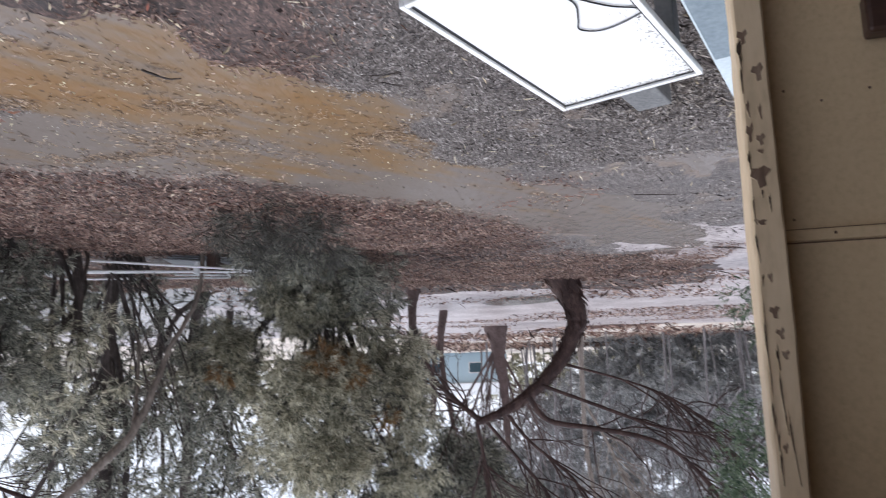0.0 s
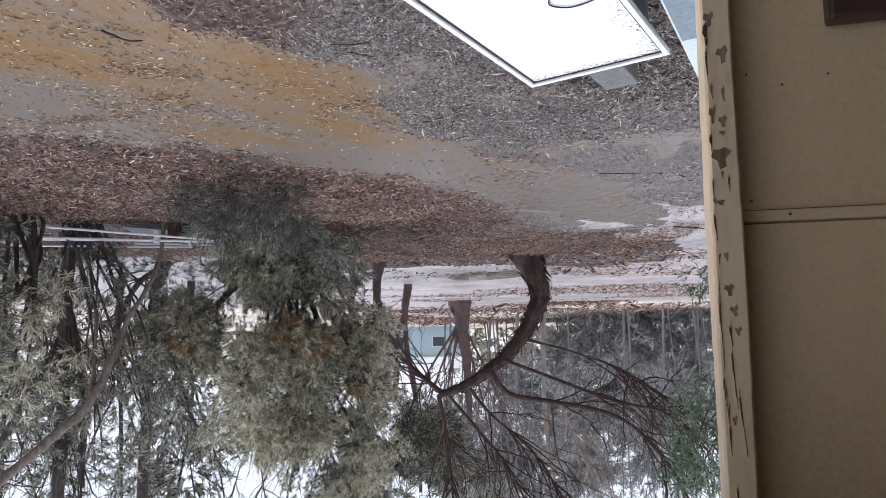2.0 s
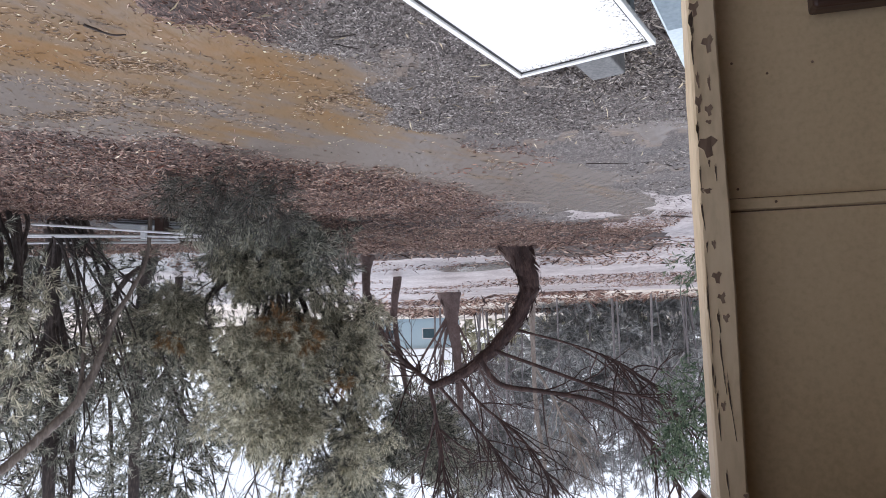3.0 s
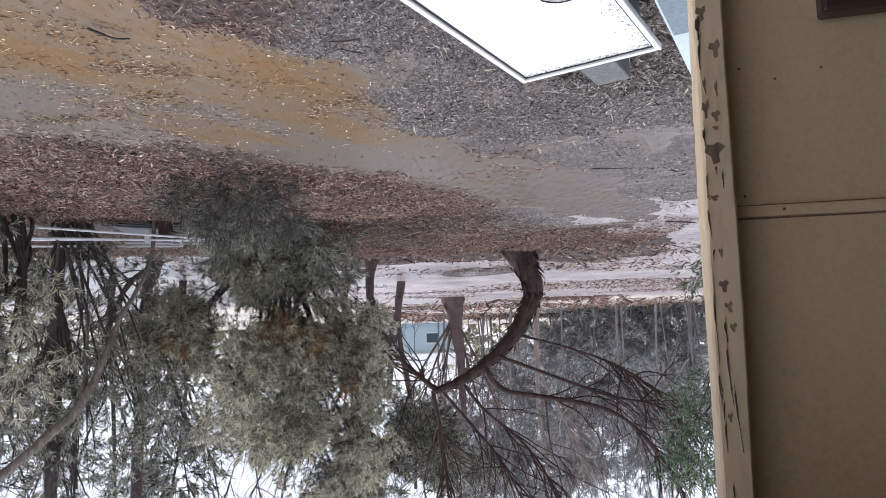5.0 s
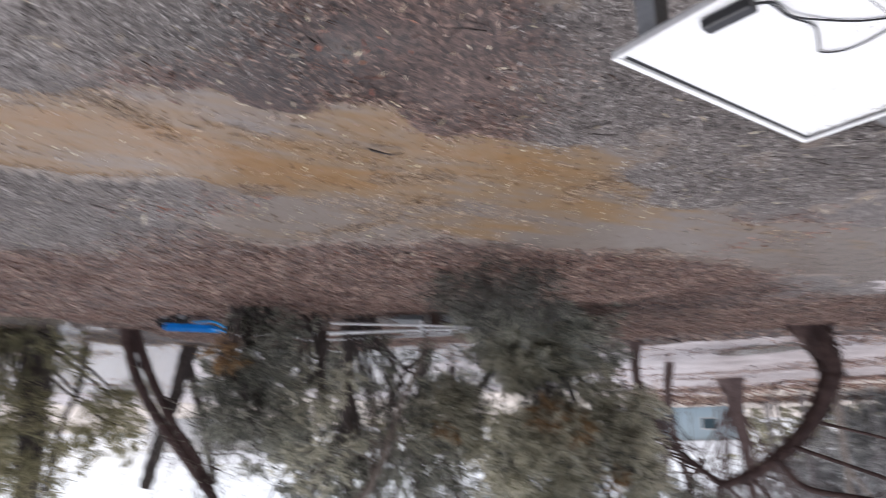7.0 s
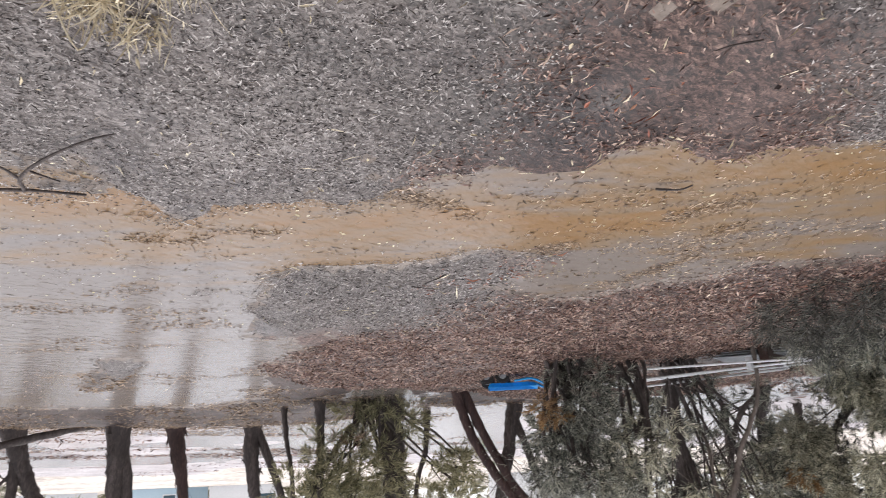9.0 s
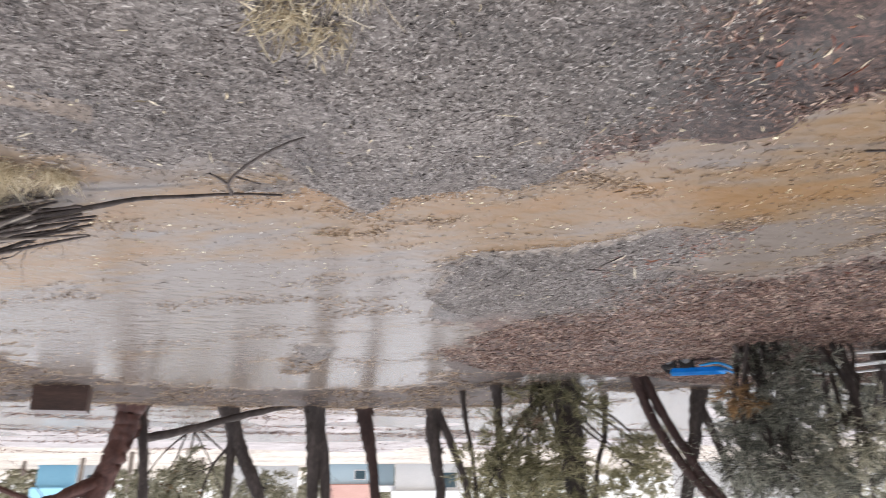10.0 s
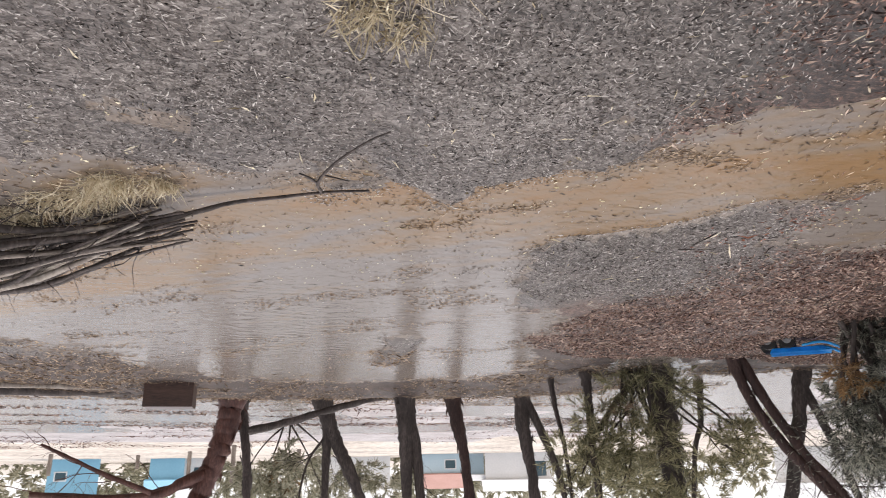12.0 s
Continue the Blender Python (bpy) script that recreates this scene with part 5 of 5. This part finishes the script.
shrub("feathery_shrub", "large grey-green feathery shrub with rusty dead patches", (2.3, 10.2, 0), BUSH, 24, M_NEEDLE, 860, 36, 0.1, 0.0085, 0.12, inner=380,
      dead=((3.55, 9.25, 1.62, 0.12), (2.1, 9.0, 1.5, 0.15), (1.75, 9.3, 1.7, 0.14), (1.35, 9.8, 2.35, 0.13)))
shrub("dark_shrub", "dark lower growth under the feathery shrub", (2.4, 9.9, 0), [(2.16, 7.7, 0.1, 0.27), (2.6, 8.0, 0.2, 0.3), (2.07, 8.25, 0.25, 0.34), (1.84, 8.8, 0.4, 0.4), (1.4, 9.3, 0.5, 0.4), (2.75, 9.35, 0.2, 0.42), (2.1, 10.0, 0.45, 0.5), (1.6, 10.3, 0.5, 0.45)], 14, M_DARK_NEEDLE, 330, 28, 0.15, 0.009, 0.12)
# real dark twigs, but the near-black colour also holds shade below the shrub
shrub("dark_scrub", "low twiggy scrub on the leaf litter, almost black with painted shade", (2.3, 7.9, 0), [(1.77, 6.22, 0.28, 0.20), (2.13, 6.43, 0.28, 0.22), (1.63, 6.73, 0.28, 0.24), (2.47, 7.03, 0.28, 0.20), (2.05, 7.19, 0.28, 0.26), (1.69, 7.80, 0.28, 0.26), (2.50, 8.06, 0.28, 0.26), (2.53, 6.42, 0.28, 0.14)], 14, M_SHADE_NEEDLE, 520, 20, 0.13, 0.007, 0.14, stem=0.012)
shrub("feathery_shrub", "thin grey-green shrubs with bare stems beside the pipes", (4.8, 8.8, 0), SIDE_BUSH[3:], 18, M_DARK_NEEDLE, 190, 30, 0.11, 0.009, 0.13, stem=0.022)
shrub("feathery_shrub", "pale grey-green feathery shrub near the pipes", (5.1, 7.9, 0), SIDE_BUSH[:3], 8, M_NEEDLE, 230, 30, 0.11, 0.01, 0.13)
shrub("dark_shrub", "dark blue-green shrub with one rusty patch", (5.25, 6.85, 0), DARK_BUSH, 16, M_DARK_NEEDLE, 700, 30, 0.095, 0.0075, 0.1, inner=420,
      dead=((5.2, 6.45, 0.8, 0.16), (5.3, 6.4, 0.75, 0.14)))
shrub("drooping_shrub", "olive drooping foliage hanging among the bank trunks", (10.3, 7.6, 0), HANG_BUSH, 18, M_OLIVE, 200, 24, 0.17, 0.016, 0.2, up=-0.4,
      dead=((10.2, 7.0, 0.75, 0.18),), dead_leaf=M_CHIP_TAN)
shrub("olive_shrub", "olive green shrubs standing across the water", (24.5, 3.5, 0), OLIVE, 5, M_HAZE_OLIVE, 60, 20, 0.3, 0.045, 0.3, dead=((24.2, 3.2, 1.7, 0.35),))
shrub("leafy_shrub", "green leafy shrub growing close behind the post", (-2.75, 4.6, 0), POST_BUSH, 6, M_GREEN_LEAF, 1500, 14, 0.05, 0.0085, 0.1, stem=0.012)
UNDER = [(7.2, 12.6, 0.3, 0.6), (8.3, 12.0, 0.5, 0.7), (6.6, 10.8, 0.3, 0.4), (9.4, 11.4, 0.5, 0.6)]
shrub("low_shrub", "low grey-green scrub at the water's edge", (7.8, 12.0, 0), UNDER, 12, M_DARK_NEEDLE, 260, 20, 0.16, 0.02, 0.2)

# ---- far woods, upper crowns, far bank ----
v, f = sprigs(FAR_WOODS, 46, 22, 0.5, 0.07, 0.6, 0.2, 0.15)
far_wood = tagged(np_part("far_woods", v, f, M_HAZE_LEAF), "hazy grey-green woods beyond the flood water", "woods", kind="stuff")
stems = Limbs()
for _ in range(60):
    az, r = radians(rng.uniform(-24, 0)), rng.uniform(38, 54)
    x, y = r * math.sin(az), r * math.cos(az)
    h = rng.uniform(6, 14)
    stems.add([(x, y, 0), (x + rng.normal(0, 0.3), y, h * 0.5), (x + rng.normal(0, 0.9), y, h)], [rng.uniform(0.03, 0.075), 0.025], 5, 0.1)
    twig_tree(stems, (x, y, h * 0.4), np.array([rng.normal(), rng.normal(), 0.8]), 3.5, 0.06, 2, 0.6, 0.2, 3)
tagged(stems.put("far_trunks", M_FAR_BARK), "many thin trunks in the far woods, greyed with haze", "woods", kind="stuff")
FAR_CROWNS = [(8.87, 15.08, 2.09, 0.85), (7.99, 15.57, 2.65, 0.85), (7.18, 15.96, 1.67, 0.85), (9.19, 14.89, 3.15, 0.85), (6.37, 16.30, 2.49, 0.85), (8.43, 15.33, 1.11, 0.85)]
v, f = sprigs(UPPER[2:5] + UPPER[6:8] + FAR_CROWNS, 90, 20, 0.26, 0.03, 0.3, 0.2, 0.2)
w, g = sprigs(bunches(UPPER[:2] + UPPER[5:6] + UPPER[8:]), 260, 20, 0.24, 0.026, 0.25, 0.2, 0.2)
v, f = np.vstack([v, w]), np.vstack([f, g + len(v)])
tagged(np_part("upper_foliage", v, f, M_DARK_NEEDLE), "scattered dark leaves of tall trees against white sky", "foliage", kind="stuff")
for k, (x, y) in enumerate(((2.6, 19.6), (6.8, 18.2), (8.4, 17.6), (10.6, 16.4), (4.2, 20.5))):
    tree("tall_tree", "tall thin-limbed tree with sparse leaves beyond the shrubs", (x, y, 0), [(x, y, 0), (x + 0.1, y, 1.5), (x - 0.1, y, 3.2), (x + rng.normal(0, 0.3), y, 6.5)], (0.075, 0.03), M_BARK,
         tuple(([(x, y, 1.6 + 0.4 * q), (x + s * 0.8, y, 2.8 + 0.4 * q), (x + s * 1.7, y + 0.2, 4.2 + 0.5 * q), (x + s * 2.2, y, 6.4)], 0.034, 0.014) for q, s in enumerate((-1, 1, -0.5, 0.7))), 30, 1.3, group="tall trees", depth=2)
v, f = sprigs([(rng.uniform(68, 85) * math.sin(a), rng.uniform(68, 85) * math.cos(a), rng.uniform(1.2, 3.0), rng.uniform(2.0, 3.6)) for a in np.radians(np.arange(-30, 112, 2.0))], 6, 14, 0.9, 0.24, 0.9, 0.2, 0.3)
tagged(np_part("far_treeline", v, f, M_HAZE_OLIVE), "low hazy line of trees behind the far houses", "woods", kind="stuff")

# ---- houses on the far bank ----


def house(name, label, az, dist, wide, deep, high, wall_m, roof_m, turn=0, windows=((0.25, 0.5),)):
    x, y = dist * math.sin(radians(az)), dist * math.cos(radians(az))
    z = float(ground_height(np.array([x]), np.array([y]))[0]) - 0.05
    root = thing(name, pose(x, y, z, 0, 0, -az + turn), label, "house", "far houses")
    part("wall", box(-wide / 2, wide / 2, -deep / 2, deep / 2, 0, high, 0.02), wall_m, root)
    bm = bmesh.new()
    e, rise = 0.3, 0.22 * deep
    prof = [(-deep / 2 - e, high), (0, high + rise), (deep / 2 + e, high), (deep / 2 + e, high + 0.08), (0, high + rise + 0.1), (-deep / 2 - e, high + 0.08)]
    lo, hi = [bm.verts.new((-wide / 2 - e, p, q)) for p, q in prof], [bm.verts.new((wide / 2 + e, p, q)) for p, q in prof]
    bm.faces.new(lo)
    bm.faces.new(hi[::-1])
    for k in range(6):
        bm.faces.new((lo[k], hi[k], hi[(k + 1) % 6], lo[(k + 1) % 6]))
    bmesh.ops.recalc_face_normals(bm, faces=bm.faces)
    part("roof", bm, roof_m, root)
    for centre, size in windows:
        cx0 = -wide / 2 + centre * wide
        ww, wh, z0 = size * 2.6, size * 2.0, high * 0.36
        w = part("window", box(cx0 - ww / 2 - 0.08, cx0 + ww / 2 + 0.08, -deep / 2 - 0.05, -deep / 2 + 0.02, z0 - 0.08, z0 + wh + 0.08, 0.01), M_HOUSE_WHITE, root)
        part("pane", box(cx0 - ww / 2, cx0 + ww / 2, -deep / 2 - 0.07, -deep / 2 - 0.04, z0, z0 + wh, 0.005), M_GLASS, w)
    return root


house("house", "sky-blue clad house on the far bank", 96.9, 58, 3.2, 4, 2.6, M_HOUSE_BLUE, M_ROOF, windows=((0.75, 0.25),))
house("shed", "small sky-blue shed on the far bank", 90.7, 58, 2.4, 3, 1.5, M_HOUSE_BLUE, M_HOUSE_BLUE, windows=())
house("house", "white house wall beside the blue shed", 88.4, 60, 2.6, 4, 2.0, M_HOUSE_WHITE, M_ROOF, windows=((0.5, 0.3),))
house("house", "pale blue house on the far bank", 69.6, 58, 3.6, 5, 1.5, M_HOUSE_PALE, M_RED_ROOF, windows=((0.3, 0.3),))
house("house", "white house with one wide window on the far bank", 63.4, 58, 5.2, 4, 2.0, M_HOUSE_WHITE, M_ROOF, windows=((0.22, 0.55),))
house("shed", "small pale grey-blue shed beside a white house", 66.9, 58, 1.5, 2, 1.6, M_HOUSE_PALE, M_ROOF, windows=())
house("house", "white house half hidden by trees on the far bank", 76.5, 64, 6.0, 5, 2.6, M_HOUSE_WHITE, M_ROOF, windows=((0.5, 0.4),))
house("house", "pale blue building far behind the trees", 2.2, 62, 9.0, 5, 2.6, M_HOUSE_PALE, M_ROOF, windows=((0.3, 0.4), (0.7, 0.4)))
house("house", "white building far behind the shrubs", 10.0, 62, 8.0, 5, 2.6, M_HOUSE_WHITE, M_ROOF, windows=((0.4, 0.4),))
house("house", "white house behind the dark shrub", 40.0, 62, 9.0, 5, 2.6, M_HOUSE_WHITE, M_ROOF, windows=((0.4, 0.4),))
for az, d, h in ((89.2, 45, 1.9), (92.8, 48, 1.3), (81.0, 44, 1.5), (98.5, 46, 1.6), (86.0, 40, 2.2)):
    x, y = d * math.sin(radians(az)), d * math.cos(radians(az))
    bm = bmesh.new()
    bmesh.ops.create_cone(bm, cap_ends=True, segments=8, radius1=0.13, radius2=0.11, depth=h + 0.3, matrix=pose(x, y, h / 2 - 0.1))
    tagged(part("pole", bm, M_GREY_BARK), "weathered timber pole on the far bank", "pole", "far poles")

# ---- loose things in the yard ----
# blue hand cart
cart = thing("garden_cart", pose(6.6, 7.38, 0.02, 0, 0, 138), "bright blue plastic garden cart with two black wheels", "cart")
bm = bmesh.new()
lo = [bm.verts.new(c) for c in ((-0.30, -0.17, 0.19), (0.24, -0.17, 0.20), (0.24, 0.17, 0.20), (-0.30, 0.17, 0.19))]
hi = [bm.verts.new(c) for c in ((-0.33, -0.19, 0.25), (0.38, -0.19, 0.26), (0.38, 0.19, 0.26), (-0.33, 0.19, 0.25))]
bm.faces.new(lo[::-1])
for k in range(4):
    bm.faces.new((lo[k], lo[(k + 1) % 4], hi[(k + 1) % 4], hi[k]))
bmesh.ops.solidify(bm, geom=bm.faces[:], thickness=0.014)
bmesh.ops.bevel(bm, geom=bm.edges[:], offset=0.006, segments=2, affect="EDGES")
part("tray", bm, M_BLUE, cart)
for q in (-0.2, 0.2):
    v, f, _ = tube_arrays(smooth_path([(0.05, q, 0.18), (0.3, q, 0.16), (0.52, q * 0.9, 0.27)], 4), [0.016, 0.016], 8, ends=False)
    np_part("handle", v, f, M_BLUE, cart, smooth=True)
for wx0 in (-0.34, -0.11):
    for q in (-0.25, 0.25):
        bm = bmesh.new()
        bmesh.ops.create_cone(bm, cap_ends=True, segments=20, radius1=0.105, radius2=0.105, depth=0.06, matrix=Matrix.Translation((wx0, q, 0.105)) @ pose(0, 0, 0, 90))
        bmesh.ops.bevel(bm, geom=[e for e in bm.edges if e.calc_face_angle(0) > 1], offset=0.014, segments=2, affect="EDGES")
        wheel = part("wheel", bm, M_RUBBER, cart, "black rubber wheel")
        bm = bmesh.new()
        bmesh.ops.create_cone(bm, cap_ends=True, segments=16, radius1=0.05, radius2=0.04, depth=0.07, matrix=Matrix.Translation((wx0, q, 0.105)) @ pose(0, 0, 0, 90))
        part("rim", bm, M_GREY_METAL, wheel)

# white pipe frame lying across the litter
pipes = thing("pipe_frame", pose(4.6, 9.0, 0.0), "rounded white metal pipe frame lying on leaf litter", "pipe frame")


def rounded_loop(w, d, r, z):
    pts = []
    for cx1, cy1, a0 in ((w / 2 - r, d / 2 - r, 0), (-w / 2 + r, d / 2 - r, 90), (-w / 2 + r, -d / 2 + r, 180), (w / 2 - r, -d / 2 + r, 270)):
        pts += [(cx1 + r * math.cos(radians(a0 + s)), cy1 + r * math.sin(radians(a0 + s)), z) for s in (0, 30, 60, 90)]
    return pts + pts[:1]


turn = pose(0, 0, 0, 0, 0, -13)
loop = [turn @ Vector(c) for c in rounded_loop(2.3, 0.62, 0.12, 0.3)]
v, f, _ = tube_arrays([tuple(c) for c in loop], [0.017, 0.017], 8, ends=False)
np_part("loop", v, f, M_PIPE, pipes, smooth=True)
for name, pts in (("rail", [(1.9, -0.75, 0.26), (0.2, -0.42, 0.29), (-1.6, -0.1, 0.33)]), ("rail", [(0.15, -1.0, 0.24), (-0.8, -0.55, 0.28), (-1.7, -0.22, 0.33)]), ("rail", [(-0.3, 0.35, 0.26), (-1.3, 0.5, 0.28), (-2.2, 0.75, 0.26)])):
    v, f, _ = tube_arrays(smooth_path(pts, 3), [0.016, 0.016], 8, ends=False)
    np_part(name, v, f, M_PIPE, pipes, smooth=True)
part("bracket", box(-0.93, -0.87, -0.36, -0.28, 0.2, 0.36, 0.006), M_PIPE, pipes)
for q in ((1.0, -0.3), (-1.0, 0.2)):
    part("support", box(q[0] - 0.06, q[0] + 0.06, q[1] - 0.3, q[1] + 0.3, 0.0, 0.28, 0.01), M_DARK_WOOD, pipes, "dark timber bearer")
sheets = thing("metal_sheets", pose(3.75, 9.35, 0.06, 0, 4, -8), "stack of grey metal sheets on leaf litter behind the pipes", "sheet metal")
for k in range(3):
    part("sheet", box(-0.5 + 0.05 * k, 0.5 + 0.05 * k, -0.3, 0.3, 0.03 * k, 0.03 * k + 0.012, 0.002), M_GREY_METAL, sheets)

# open dark crate by the far water
crate = thing("wooden_crate", pose(13.6, -0.28, 0.0, 0, 0, 97), "dark brown open wooden crate standing at the water's edge", "crate")
for x0, x1, y0, y1, z0, z1 in ((-0.42, 0.42, 0.28, 0.31, 0.03, 0.45), (-0.42, -0.39, -0.3, 0.28, 0.03, 0.45), (0.39, 0.42, -0.3, 0.28, 0.03, 0.45), (-0.42, 0.42, -0.3, 0.31, 0.0, 0.03), (-0.42, 0.42, -0.3, 0.31, 0.45, 0.48), (-0.02, 0.39, -0.3, -0.27, 0.03, 0.45)):
    part("board", box(x0, x1, y0, y1, z0, z1, 0.004), M_DARK_WOOD, crate)
